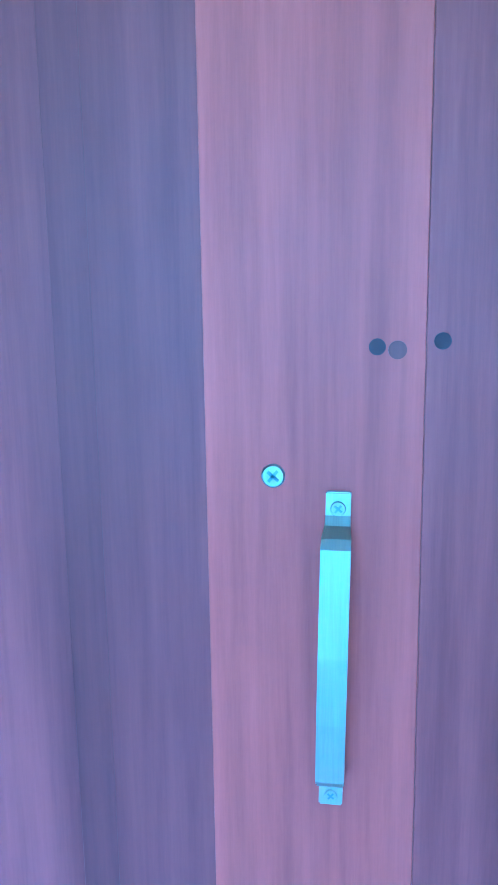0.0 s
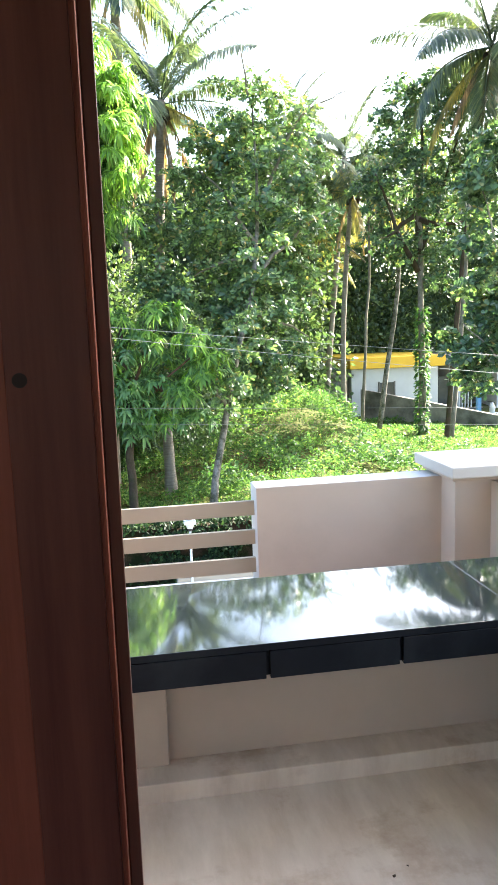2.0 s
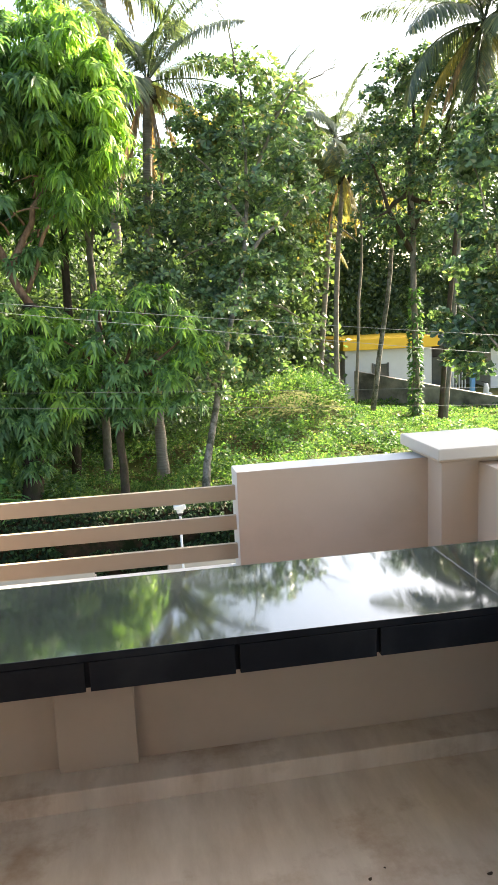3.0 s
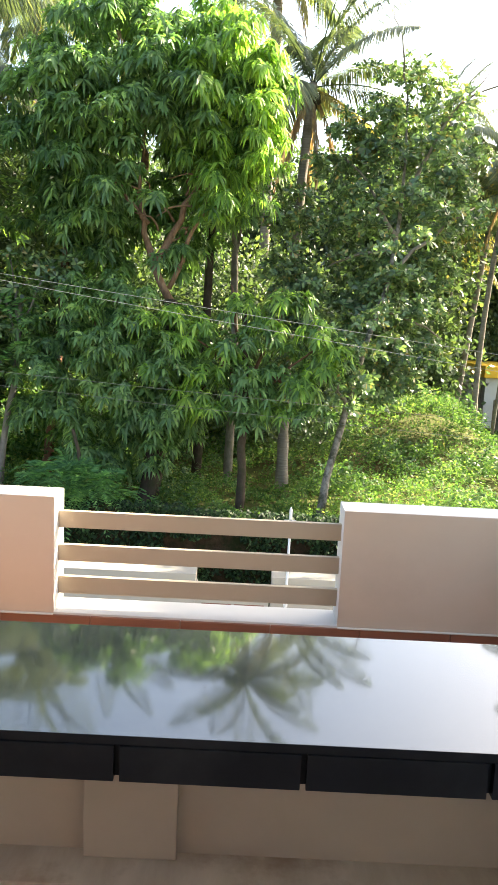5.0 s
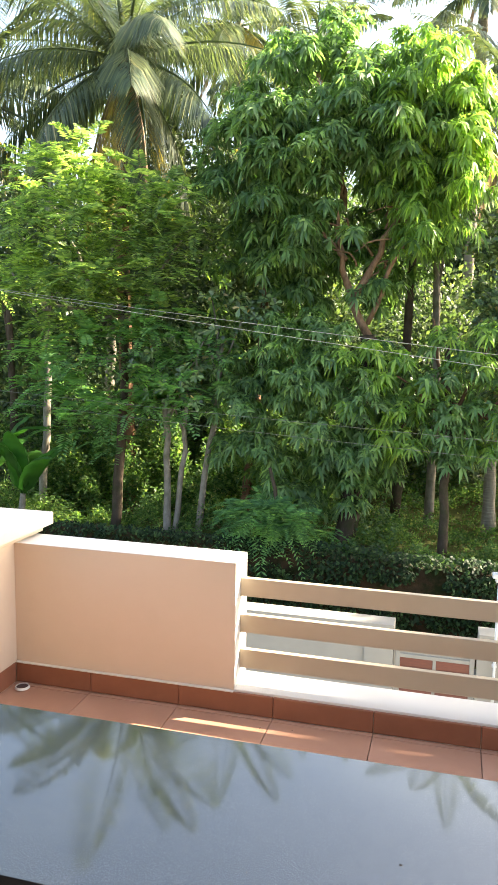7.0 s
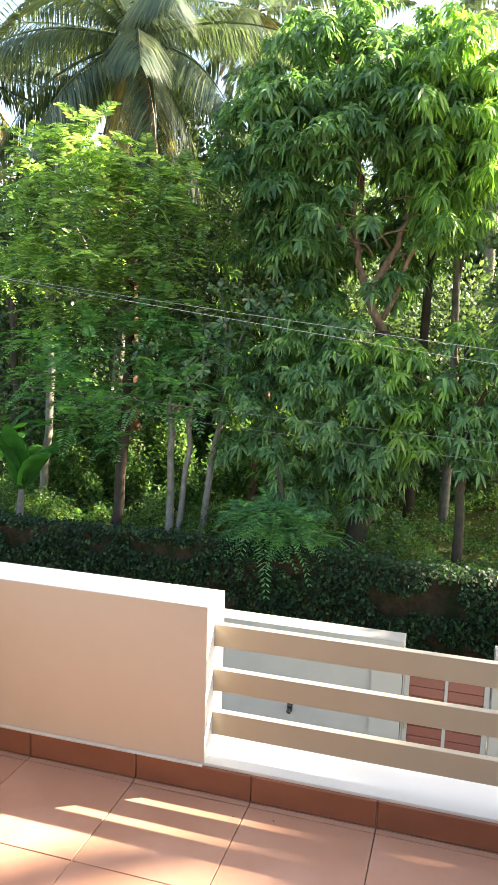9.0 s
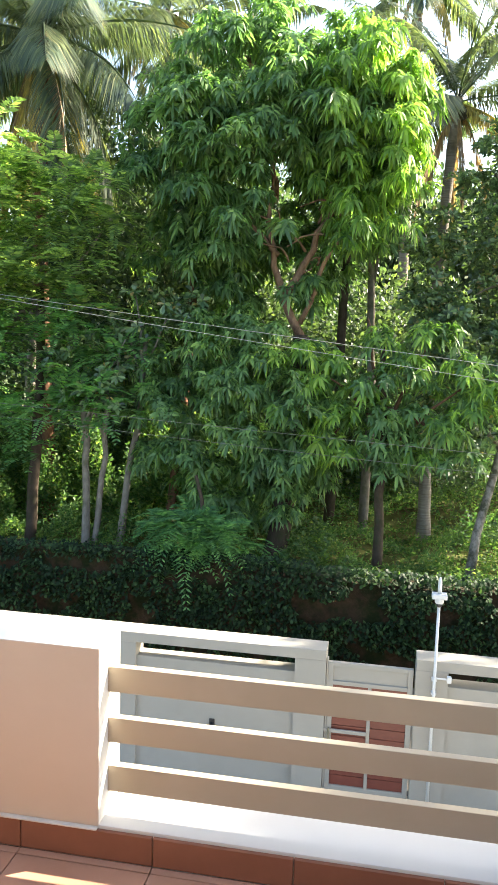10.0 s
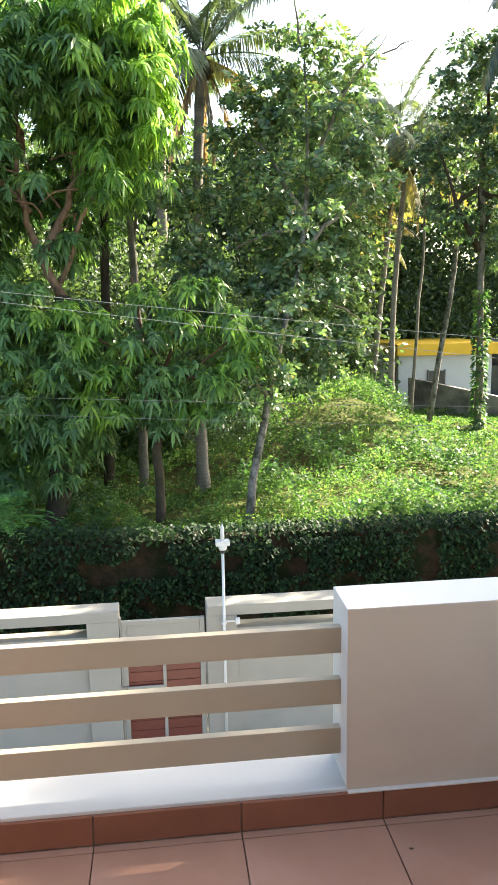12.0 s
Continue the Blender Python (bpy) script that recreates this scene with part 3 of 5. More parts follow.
latch = part("latch_bar", box(-0.56, -0.0205, -0.055, -0.031, 0.80, 0.845, 0.005), M_GATEWALL, gate, "white sliding latch bar")
part("bolt", cyl((-0.47, -0.06, 0.72), (-0.47, -0.06, 0.86), 0.012), M_NICKEL, latch, "small steel bolt")
for gx in (0.061, 1.106):
    tagged(finish("gate_post", box(gx, gx + 0.022, 6.765, 6.85, -3.88, -2.16, 0.004), M_GATEWALL), "slim white steel gate post", "post")

pole = thing("camera_pole", "white pole carrying a dome security camera", "camera pole", (1.318, 6.66, -3.885))
part("pole", cyl((0, 0, 0), (0, 0, 2.62), 0.019, 0.017, 14), M_WHITEPL, pole, smooth=True)
part("bracket", box(-0.085, 0.085, -0.06, 0.06, 2.62, 2.68, 0.012), M_WHITEPL, pole, "white mounting box")
dome = bmesh.new()
bmesh.ops.create_uvsphere(dome, u_segments=18, v_segments=12, radius=0.052, matrix=pose(0, -0.012, 2.605) @ Matrix.Diagonal((1, 1, 1.25, 1)))
dm = part("dome", dome, M_WHITEPL, pole, "white camera dome", True)
lens = bmesh.new()
bmesh.ops.create_uvsphere(lens, u_segments=14, v_segments=10, radius=0.036, matrix=pose(0, -0.022, 2.556))
part("lens", lens, M_BLACKPL, dm, "black camera lens", True)
part("antenna", add_tube(bmesh.new(), [(0, 0, 2.68), (0, 0, 2.74), (0, 0, 2.83), (0, 0, 2.87)], [0.024, 0.024, 0.021, 0.008], 10), M_WHITEPL, pole, "stubby white antenna", True)
for z in (1.45, 1.62):
    part("clamp", box(-0.03, 0.03, 0.0, 0.068, z, z + 0.03, 0.004), M_WHITEPL, pole)
cab = part("arm", cyl((0, 0, 1.66), (0.16, 0.0, 1.66), 0.011, 0.011, 10), M_WHITEPL, pole, "short side arm")
part("junction_box", box(0.14, 0.19, -0.03, 0.03, 1.625, 1.695, 0.006), M_WHITEPL, cab, "small white junction box")

for wx, wz in ((-1.34, -3.15), (2.49, -3.19)):
    lamp = thing("wall_fitting", "small black fitting on the white wall", "fitting", (wx, 6.7805, wz), "black wall fittings")
    part("back_plate", box(-0.035, 0.035, -0.012, 0.0, -0.055, 0.055, 0.006), M_BLACKPL, lamp)
    part("spout", cyl((0, -0.012, -0.01), (0, -0.075, -0.035), 0.026, 0.03, 14), M_BLACKPL, lamp, smooth=True)

drain = thing("floor_drain", "white plastic drain ring with a dark opening", "drain", (-1.15, -0.065, 0.003))
ring = bmesh.new()
bmesh.ops.create_cone(ring, cap_ends=False, segments=28, radius1=0.034, radius2=0.030, depth=0.010, matrix=pose(0, 0, 0.006))
bmesh.ops.solidify(ring, geom=ring.faces[:], thickness=0.004)
part("ring", ring, M_WHITEPL, drain)
# A dark disc gives the shade down the drain.
part("opening", cyl((0, 0, 0.0), (0, 0, 0.006), 0.029, 0.029, 24), M_DARKHOLE, drain)

# ---- overhead cables ----
for k, (p0, p1, r, m, lab) in enumerate((
        ((-14, 9.0, 3.35), (14, 9.0, 0.20), 0.0034, M_WIRE, "pale overhead power cable"),
        ((-14, 8.6, 3.48), (14, 8.6, -0.26), 0.0034, M_WIRE, "pale overhead power cable"),
        ((-14, 9.0, 1.16), (14, 9.0, -0.34), 0.0028, M_WIREDARK, "thin dark overhead telephone cable"),
        ((-14, 9.0, 1.03), (14, 9.0, -0.73), 0.0028, M_WIREDARK, "thin dark overhead telephone cable"))):
    pts = bend(p0, p1, 40, (0, 0, -0.18))
    tagged(finish("overhead_cable", add_tube(bmesh.new(), pts, [r] * len(pts), 6), m), lab, "cable", "overhead cables")

# ---- foliage tools ----
LEAF_TRIS = np.array([(0, 2, 1), (1, 2, 4), (1, 4, 3), (3, 4, 5)])
LANCE = ((0.34, 0.5), (0.72, 0.40))      # how far along, half width: mango
SPOON = ((0.38, 0.30), (0.76, 0.48))     # jackfruit and other blunt leaves


def unit(v):
    return v / np.maximum(np.linalg.norm(v, axis=1, keepdims=True), 1e-6)


def mesh_arrays(name, verts, tris, material):
    me = bpy.data.meshes.new(name)
    me.vertices.add(len(verts))
    me.vertices.foreach_set("co", np.ascontiguousarray(verts, dtype=np.float32).ravel())
    me.loops.add(len(tris) * 3)
    me.loops.foreach_set("vertex_index", np.ascontiguousarray(tris, dtype=np.int32).ravel())
    me.polygons.add(len(tris))
    me.polygons.foreach_set("loop_start", np.arange(0, len(tris) * 3, 3, dtype=np.int32))
    me.update(calc_edges=True)
    me.materials.append(material)
    return me


def leaf_arrays(P, D, L, W, N=None, curl=0.25, shape=LANCE):
    """Arching leaves from base points, directions, lengths, widths and the side that faces up."""
    D = unit(D)
    n = len(P)
    if N is None:
        N = np.tile((0.0, 0.0, 1.0), (n, 1))
    S = unit(np.cross(D, N + rng.normal(0, 0.3, P.shape)))
    fall = curl * L * rng.uniform(0.6, 1.4, n)

    def at(u, side):
        Q = P + D * (u * L)[:, None] + S * (side * W)[:, None]
        Q[:, 2] -= fall * u * u
        return Q
    (u1, w1), (u2, w2) = shape
    V = np.stack((P, at(u1, w1), at(u1, -w1), at(u2, w2), at(u2, -w2), at(1.0, 0.0)), 1)
    T = LEAF_TRIS[None] + (np.arange(n) * 6)[:, None, None]
    return V.reshape(-1, 3), T.reshape(-1, 3)


def small_arrays(P, D, L, W, N=None):
    """Plain two-triangle leaves for fine or distant growth."""
    D = unit(D)
    S = unit(np.cross(D, rng.normal(0, 1, P.shape) if N is None else N + rng.normal(0, 0.25, P.shape)))
    V = np.stack((P, P + D * (L * 0.45)[:, None] + S * (W * 0.5)[:, None], P + D * L[:, None], P + D * (L * 0.5)[:, None] - S * (W * 0.5)[:, None]), 1)
    T = np.array([(0, 1, 2), (0, 2, 3)])[None] + (np.arange(len(P)) * 4)[:, None, None]
    return V.reshape(-1, 3), T.reshape(-1, 3)


def ball(n):
    return unit(rng.normal(0, 1, (n, 3)))


def clumps_in(c, r, count, size, low=-1.0):
    """Centres and sizes of clumps filling an uneven ellipsoid."""
    d = ball(count * 3)
    d = d[d[:, 2] > low][:count]
    u = rng.uniform(0.25, 1.0, (len(d), 1)) ** 0.5
    return np.array(c) + d * u * np.array(r), size * rng.uniform(0.65, 1.25, len(d))


def whorls(centres, sizes, per, leaves, L, W, lift=0.25, squash=0.8):
    """Rosettes of leaves at the twig ends of each clump."""
    n = len(centres) * per
    idx = np.repeat(np.arange(len(centres)), per)
    out = ball(n)
    out[:, 2] = np.abs(out[:, 2]) * 1.1 - 0.35
    tip = centres[idx] + out * (sizes[idx] * rng.uniform(0.55, 1.1, n))[:, None] * np.array((1, 1, squash))
    axis = unit(out * 0.75 + np.array((0, 0, 0.45)) + rng.normal(0, 0.22, (n, 3)))
    e1 = unit(np.cross(axis, rng.normal(0, 1, (n, 3))))
    e2 = np.cross(axis, e1)
    j = np.repeat(np.arange(n), leaves)
    phi = np.tile(np.arange(leaves) * 2.4, n) + rng.normal(0, 0.25, len(j))
    D = e1[j] * np.cos(phi)[:, None] + e2[j] * np.sin(phi)[:, None] + axis[j] * rng.uniform(lift - 0.25, lift + 0.45, (len(j), 1))
    P = tip[j] + axis[j] * rng.uniform(-0.05, 0.03, (len(j), 1))
    grown = rng.uniform(0.75, 1.2, n)
    return P, D, L * grown[j] * rng.uniform(0.75, 1.15, len(j)), W * grown[j] * rng.uniform(0.8, 1.15, len(j)), axis[j]


def crown_part(tree, base, pieces, material, name="crown", curl=0.25, small=False, shape=LANCE):
    arrays = [np.concatenate(a) for a in zip(*pieces)]
    V, T = small_arrays(*arrays) if small else leaf_arrays(*arrays, curl=curl, shape=shape) if len(arrays) == 5 else leaf_arrays(*arrays, None, curl, shape)
    ob = new(name, mesh_arrays(name, V - np.array(base), T, material))
    ob.parent = tree
    return ob


def trunk_part(tree, base, pts, radii, material, name="trunk", seg=10, rough=0.08, seed=1, label=""):
    pts = [Vector(p) - Vector(base) for p in pts]
    return part(name, add_tube(bmesh.new(), pts, radii, seg, rough, seed), material, tree, label, True)


def taper(r0, r1, n):
    return [r0 + (r1 - r0) * i / (n - 1) for i in range(n)]


def gz(x, y):
    return ground_z(x, y) - 0.05


# ---- big mango tree ----
mb = (-1.45, 11.9, gz(-1.45, 11.9))
mango = thing("mango_tree", "tall dense mango tree with drooping dark green leaves", "tree", mb)
fork = (-1.1, 12.9, 1.75)
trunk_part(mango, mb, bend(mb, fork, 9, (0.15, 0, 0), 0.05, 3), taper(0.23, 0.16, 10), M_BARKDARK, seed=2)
tops = [(-1.75, 13.0, 4.9), (-0.3, 13.3, 5.3), (-3.0, 13.2, 4.6), (-0.35, 12.8, 4.8), (-3.6, 12.8, 2.0), (-2.2, 13.6, 6.4), (-0.9, 13.2, 6.8)]
starts = [fork, (-1.42, 12.92, 2.55), (-1.6, 12.95, 3.3), (-1.15, 13, 2.0), (-1.3, 12.6, 0.6), (-1.7, 13, 4.3), (-0.5, 13.2, 4.5)]
for k, (a, b) in enumerate(zip(starts, tops)):
    trunk_part(mango, mb, bend(a, b, 9, ((-0.3, 0.1, 0.1, 0.15)[k % 4], 0, -0.05), 0.08, k), taper(0.095 if k < 2 else 0.055, 0.022, 10), M_BARKLIT, "limb", 8, 0.12, k, "reddish brown limb with sunlight in its bark colour")
for k in range(14):
    a0 = Vector(starts[k % 4]).lerp(Vector(tops[k % 4]), 0.25 + 0.05 * k)
    b0 = a0 + Vector((rng.uniform(-1.1, 1.1), rng.uniform(-0.7, 0.2), rng.uniform(-0.3, 0.9)))
    trunk_part(mango, mb, bend(a0, b0, 6, (0, 0, 0.1), 0.14, 30 + k), taper(0.03, 0.01, 7), M_BARKLIT, "twig", 5, 0.1, k)
c1, s1 = clumps_in((-1.85, 13.3, 5.2), (2.85, 2.0, 2.95), 460, 0.34)
hollow = ((c1[:, 0] + 0.95) / 1.35) ** 2 + ((c1[:, 2] - 3.3) / 1.75) ** 2 < 1.0
keep = ~(hollow & ((c1[:, 1] < 13.6) | (np.arange(len(c1)) % 2 > 0)) & (np.arange(len(c1)) % 6 > 0))
c1, s1 = c1[keep], s1[keep]
c2, s2 = clumps_in((-2.15, 12.1, 0.15), (2.1, 1.1, 2.1), 170, 0.33)
c3, s3 = clumps_in((-3.3, 13.9, 2.9), (1.7, 0.9, 1.9), 40, 0.45)
crown_part(mango, mb, [whorls(c1, s1, 14, 10, 0.20, 0.055), whorls(c2, s2, 16, 10, 0.175, 0.050), whorls(c3, s3, 13, 10, 0.19, 0.052), whorls(*clumps_in((-1.1, 14.9, 4.2), (1.7, 0.5, 1.7), 34, 0.36), 12, 10, 0.19, 0.052)], L_MANGO, curl=0.7)
# Backlight at the crown's right edge is put into yellower leaves.
c4, s4 = clumps_in((-0.05, 12.8, 5.5), (1.2, 1.3, 2.2), 105, 0.35)
crown_part(mango, mb, [whorls(c4, s4, 15, 10, 0.20, 0.053)], L_YOUNGLIT, curl=0.9)["label"] = "crown side with backlight in its yellow-green leaf colour"

# ---- young mango in front, brown trunk ----
yb = (0.56, 12.0, gz(0.56, 12.0))
young = thing("young_mango_tree", "young mango tree with light green leaf rosettes", "tree", yb)
trunk_part(young, yb, bend(yb, (0.5, 12.0, 1.6), 8, (0.04, 0, 0), 0.03, 5), taper(0.105, 0.055, 9), M_BARKDARK, seed=4)
for k, b in enumerate(((1.9, 11.8, 0.9), (1.3, 12.1, 1.7), (-0.4, 11.7, 1.0), (0.2, 12.3, 2.1), (1.7, 11.8, -0.1), (-0.3, 11.6, 0.0))):
    trunk_part(young, yb, bend((0.52, 12, -0.5 + 0.25 * k), b, 6, (0, 0, 0.12), 0.05, k), taper(0.045, 0.015, 7), M_BARKRED, "limb", 6, 0.1, k)
cy = np.array([(1.9, 11.8, 1.15), (1.35, 12.1, 1.75), (2.3, 11.8, 0.75), (0.9, 11.9, 1.2), (1.6, 11.7, 0.1), (1.1, 11.9, -0.5), (0.4, 12.2, 1.6), (2.0, 11.9, 0.4), (0.6, 11.8, -0.5), (0.2, 11.8, -0.75), (1.1, 11.7, -0.85), (1.5, 11.8, -0.7), (0.9, 11.7, -0.1), (-0.1, 11.7, -0.8), (0.3, 11.7, 0.3), (1.2, 11.7, 0.35), (1.4, 12, 0.8), (0.7, 12, 0.3), (0.75, 12.1, -0.35), (1.9, 11.8, -0.35)])
cy = np.concatenate((cy, [(0.45, 11.6, -0.3), (0.5, 11.6, 0.4), (0.55, 11.6, -0.75), (0.4, 11.6, 1.0), (0.5, 11.6, 0.05)]))
cl = np.array([(-0.35, 11.6, 1.25), (-0.8, 11.5, 0.9), (-0.2, 11.5, 0.35), (-0.9, 11.7, 1.45), (0.1, 11.6, 0.75), (-0.15, 11.5, -0.35), (-0.5, 11.6, 0.0), (-1.5, 11.6, 1.3), (-1.2, 11.5, 0.4), (-1.9, 11.5, 0.8), (-0.6, 11.5, -0.6)])
cy, cl = cy[cy[:, 2] > -0.6], cl[cl[:, 2] > -0.5]
crown_part(young, yb, [whorls(cy, np.full(len(cy), 0.48), 25, 10, 0.185, 0.053)], L_MANGO, curl=0.7)
crown_part(young, yb, [whorls(cl, np.full(len(cl), 0.38), 21, 10, 0.205, 0.056), whorls(cy[:8] + np.array((0.05, -0.15, 0.12)), np.full(8, 0.45), 17, 10, 0.195, 0.054)], L_YOUNGLIT, curl=0.75)["label"] = "light green rosettes of young leaves"

# ---- jackfruit tree, leaning grey trunk ----
jb = (2.2, 11.75, gz(2.2, 11.75))
jack = thing("jackfruit_tree", "jackfruit tree with a leaning grey trunk and glossy leaves", "tree", jb)
trunk_part(jack, jb, [jb, (2.32, 11.9, -1.7), (2.6, 12.3, -0.7), (2.85, 12.7, 0.2), (3.2, 13.2, 1.3), (3.6, 13.8, 2.35), (3.85, 14.4, 3.8), (3.95, 14.8, 5.2), (3.9, 14.9, 6.8)], [0.095, 0.08, 0.07, 0.065, 0.06, 0.055, 0.045, 0.03, 0.02], M_BARKMOTTLED, seed=6)
for k, (a, b) in enumerate((((2.75, 12.5, -0.3), (1.95, 12.2, 0.6)), ((3.65, 13.9, 2.6), (5.6, 14.7, 4.2)), ((3.8, 14.2, 3.4), (2.45, 14.8, 5.3)), ((3.9, 14.5, 4.3), (5.3, 15.0, 6.7)), ((3.4, 13.5, 1.8), (5.0, 14.2, 1.2)), ((3.75, 14.1, 3.1), (2.3, 14.4, 2.7)))):
    trunk_part(jack, jb, bend(a, b, 7, (0, 0, 0.1), 0.1, k + 20), taper(0.055, 0.015, 8), M_BARK, "limb", 6, 0.12, k)
cj, sj = clumps_in((3.9, 15.0, 4.6), (1.9, 1.4, 3.05), 185, 0.42)
cj3 = np.array([(3.1, 12.7, 0.9), (3.35, 12.9, 1.7), (2.9, 12.4, 0.1), (3.6, 13.3, 2.5), (2.2, 11.9, 0.3), (2.7, 11.9, 0.9), (3.0, 12.0, 1.5), (2.4, 12.0, 1.2), (2.9, 12, 0.4), (2.5, 11.9, -0.2), (3.5, 12.3, 1.1), (3.3, 12.2, 2.9), (3.9, 12.4, 3.2), (1.4, 13.9, 3.0), (1.9, 14.0, 2.3), (1.3, 13.8, 1.6), (1.8, 14.0, 3.6), (1.0, 13.9, 2.4), (2.1, 13.9, 1.3), (1.6, 13.8, 0.6), (1.2, 13.7, 0.9), (1.9, 13.8, -0.2), (1.5, 14, 4.2), (1.9, 14.2, 4.9), (1.0, 13.8, 3.5), (1.5, 13.8, -0.4), (1.7, 14, 1.9)])
cj2, sj2 = clumps_in((3.8, 14.5, 1.25), (1.2, 1.0, 1.8), 65, 0.42)
crown_part(jack, jb, [whorls(*clumps_in((1.55, 14.3, 2.0), (0.5, 0.3, 2.0), 30, 0.4), 18, 7, 0.15, 0.070, 0.5), whorls(cj, sj, 15, 7, 0.155, 0.072, 0.5), whorls(cj2, sj2, 24, 7, 0.15, 0.070, 0.5), whorls(cj3, np.full(len(cj3), 0.36), 21, 7, 0.15, 0.070, 0.5)], L_JACK, curl=0.12, shape=SPOON)

# ---- palms ----
def frond_mesh(length, el, bow, leaflets, leaf_len, material, hang=0.5, fan=0.9, wide=0.019):
    """One frond in the xz plane: a rib that starts at el degrees and bows down, with rows of hanging leaflets."""
    u = np.linspace(0, 1, 41)
    ang = np.radians(np.maximum(el - bow * u ** 1.25, -86 + 4 * u))
    step = length / 40
    R0 = np.concatenate(([[0, 0]], np.cumsum(np.stack((np.cos(ang), np.sin(ang)), 1) * step, 0)))[:41]

    def rib(t):
        return np.stack((np.interp(t, u, R0[:, 0]), 0 * t, np.interp(t, u, R0[:, 1])), 1)
    s = np.linspace(0.10, 1, leaflets)
    R = rib(s)
    T = unit(np.gradient(R, axis=0))
    P, D, L = [], [], []
    for side in (-1, 1):
        d = T * (0.45 + 0.5 * s[:, None]) + np.array((0, side * fan, 0)) + rng.normal(0, 0.07, R.shape)
        d[:, 2] -= hang * rng.uniform(0.6, 1.3, leaflets)
        P.append(R)
        D.append(d)
        L.append(leaf_len * np.clip(np.sin(np.pi * (0.14 + 0.80 * (s - 0.1) / 0.9)), 0.15, 1) * rng.uniform(0.8, 1.1, leaflets))
    P, D, L = np.concatenate(P), unit(np.concatenate(D)), np.concatenate(L)
    S = unit(np.cross(D, np.tile((0.3, 0, 1.0), (len(D), 1))))
    w = wide * length / 4
    M = P + D * (L * 0.45)[:, None]
    V = np.stack((P, M + S * w, M - S * w, P + D * L[:, None] * 0.93 + np.array((0, 0, -0.30)) * L[:, None]), 1)
    F = np.array([(0, 2, 1), (1, 2, 3)])[None] + (np.arange(len(P)) * 4)[:, None, None]
    V, F = V.reshape(-1, 3), F.reshape(-1, 3)
    k = 12
    t = np.linspace(0, 1, k)
    C = rib(t)
    r = 0.036 * length / 4 * (1.05 - t)
    ring = np.stack([np.stack((r * math.sin(a), r * math.cos(a), r * math.sin(a)), 1) for a in (0.5, 2.6, 4.7)], 1)
    RV = (C[:, None, :] + ring).reshape(-1, 3)
    RF = []
    for i in range(k - 1):
        for q in range(3):
            a, b = i * 3 + q, i * 3 + (q + 1) % 3
            RF += [(a, b, b + 3), (a, b + 3, a + 3)]
    return mesh_arrays("frond", np.concatenate((V, RV)), np.concatenate((F, np.array(RF) + len(V))), material)


def palm(base, top, r0, r1, length, fronds, label, seed, yellow=2, dry=3, low=-55, material=None, leaflets=110, bow=48, wide=0.026):
    local = random.Random(seed)
    tree = thing("coconut_palm", label, "palm", base, "coconut palms")
    n = 26
    pts = bend(base, top, n, (local.uniform(-.25, .25), 0, 0), 0.0, seed)
    radii = [(r0 * (1 + 0.5 * math.exp(-i / 2.0)) * (1 - i / n) + r1 * i / n) * (1 + (0.06 if i % 2 else -0.03)) for i in range(n + 1)]
    trunk_part(tree, base, pts, radii, material or M_PALMTRUNK, seed=seed, rough=0.03)
    top = Vector(top) - Vector(base)
    for i in range(fronds):
        u = (i + 0.5) / fronds
        el = 80 - (80 - low) * u ** 1.1 + local.uniform(-6, 6)
        az = i * 137.5 + local.uniform(-14, 14)
        size = length * local.uniform(0.88, 1.08)
        if i >= fronds - dry:
            me = frond_mesh(size * 0.75, local.uniform(-62, -45), 30, leaflets // 2, length * 0.13, L_PALMDRY, 1.3, 0.35, 0.02)
        elif i >= fronds - dry - yellow:
            me = frond_mesh(size * 0.92, el, bow * 0.8, leaflets, length * 0.19, L_PALMYEL, 0.9, 0.6, wide * 0.8)
        else:
            me = frond_mesh(size, el, bow * local.uniform(0.75, 1.25), leaflets, length * 0.27, L_PALM, 0.35 + 0.5 * u, 0.85, wide)
        f = new("frond", me)
        f.parent = tree
        f.matrix_basis = Matrix.Translation(top + Vector((0, 0, -0.15 * u))) @ Euler((radians(local.uniform(-6, 6)), 0, radians(az))).to_matrix().to_4x4()
        if me.materials[0] is L_PALMYEL:
            f["label"] = "yellowing hanging frond"
        if me.materials[0] is L_PALMDRY:
            f["label"] = "dry brown hanging frond"
    for i in range(6):
        nut = bmesh.new()
        a = math.tau * i / 6
        bmesh.ops.create_uvsphere(nut, u_segments=8, v_segments=6, radius=0.11, matrix=pose(top.x + 0.22 * math.cos(a), top.y + 0.22 * math.sin(a), top.z - 0.3 - 0.1 * (i % 2)) @ Matrix.Diagonal((1, 1, 1.3, 1)))
        part("coconut", nut, M_BARKDARK, tree, smooth=True)
    return tree


palm((1.57, 15.0, gz(1.57, 15)), (1.84, 16.3, 7.15), 0.125, 0.115, 3.3, 24, "coconut palm with dry skirts standing behind the mango", 3, 3, 5, -55, None, 160, 48, 0.02)
palm((0.75, 24, gz(0.75, 24)), (0.95, 23, 12.9), 0.19, 0.15, 3.6, 22, "very tall coconut palm with a grey ringed trunk", 5, 2, 2, -60)
palm((-7.1, 14.6, gz(-7.1, 14.6)), (-7.45, 15.0, 8.4), 0.17, 0.15, 4.6, 42, "large coconut palm with long drooping fronds", 8, 4, 3, -74, M_BARKRED, 160, 56, 0.014)
palm((-4.3, 21, gz(-4.3, 21)), (-3.9, 21, 10.2), 0.17, 0.14, 3.4, 20, "coconut palm rising behind the mango crown", 9)
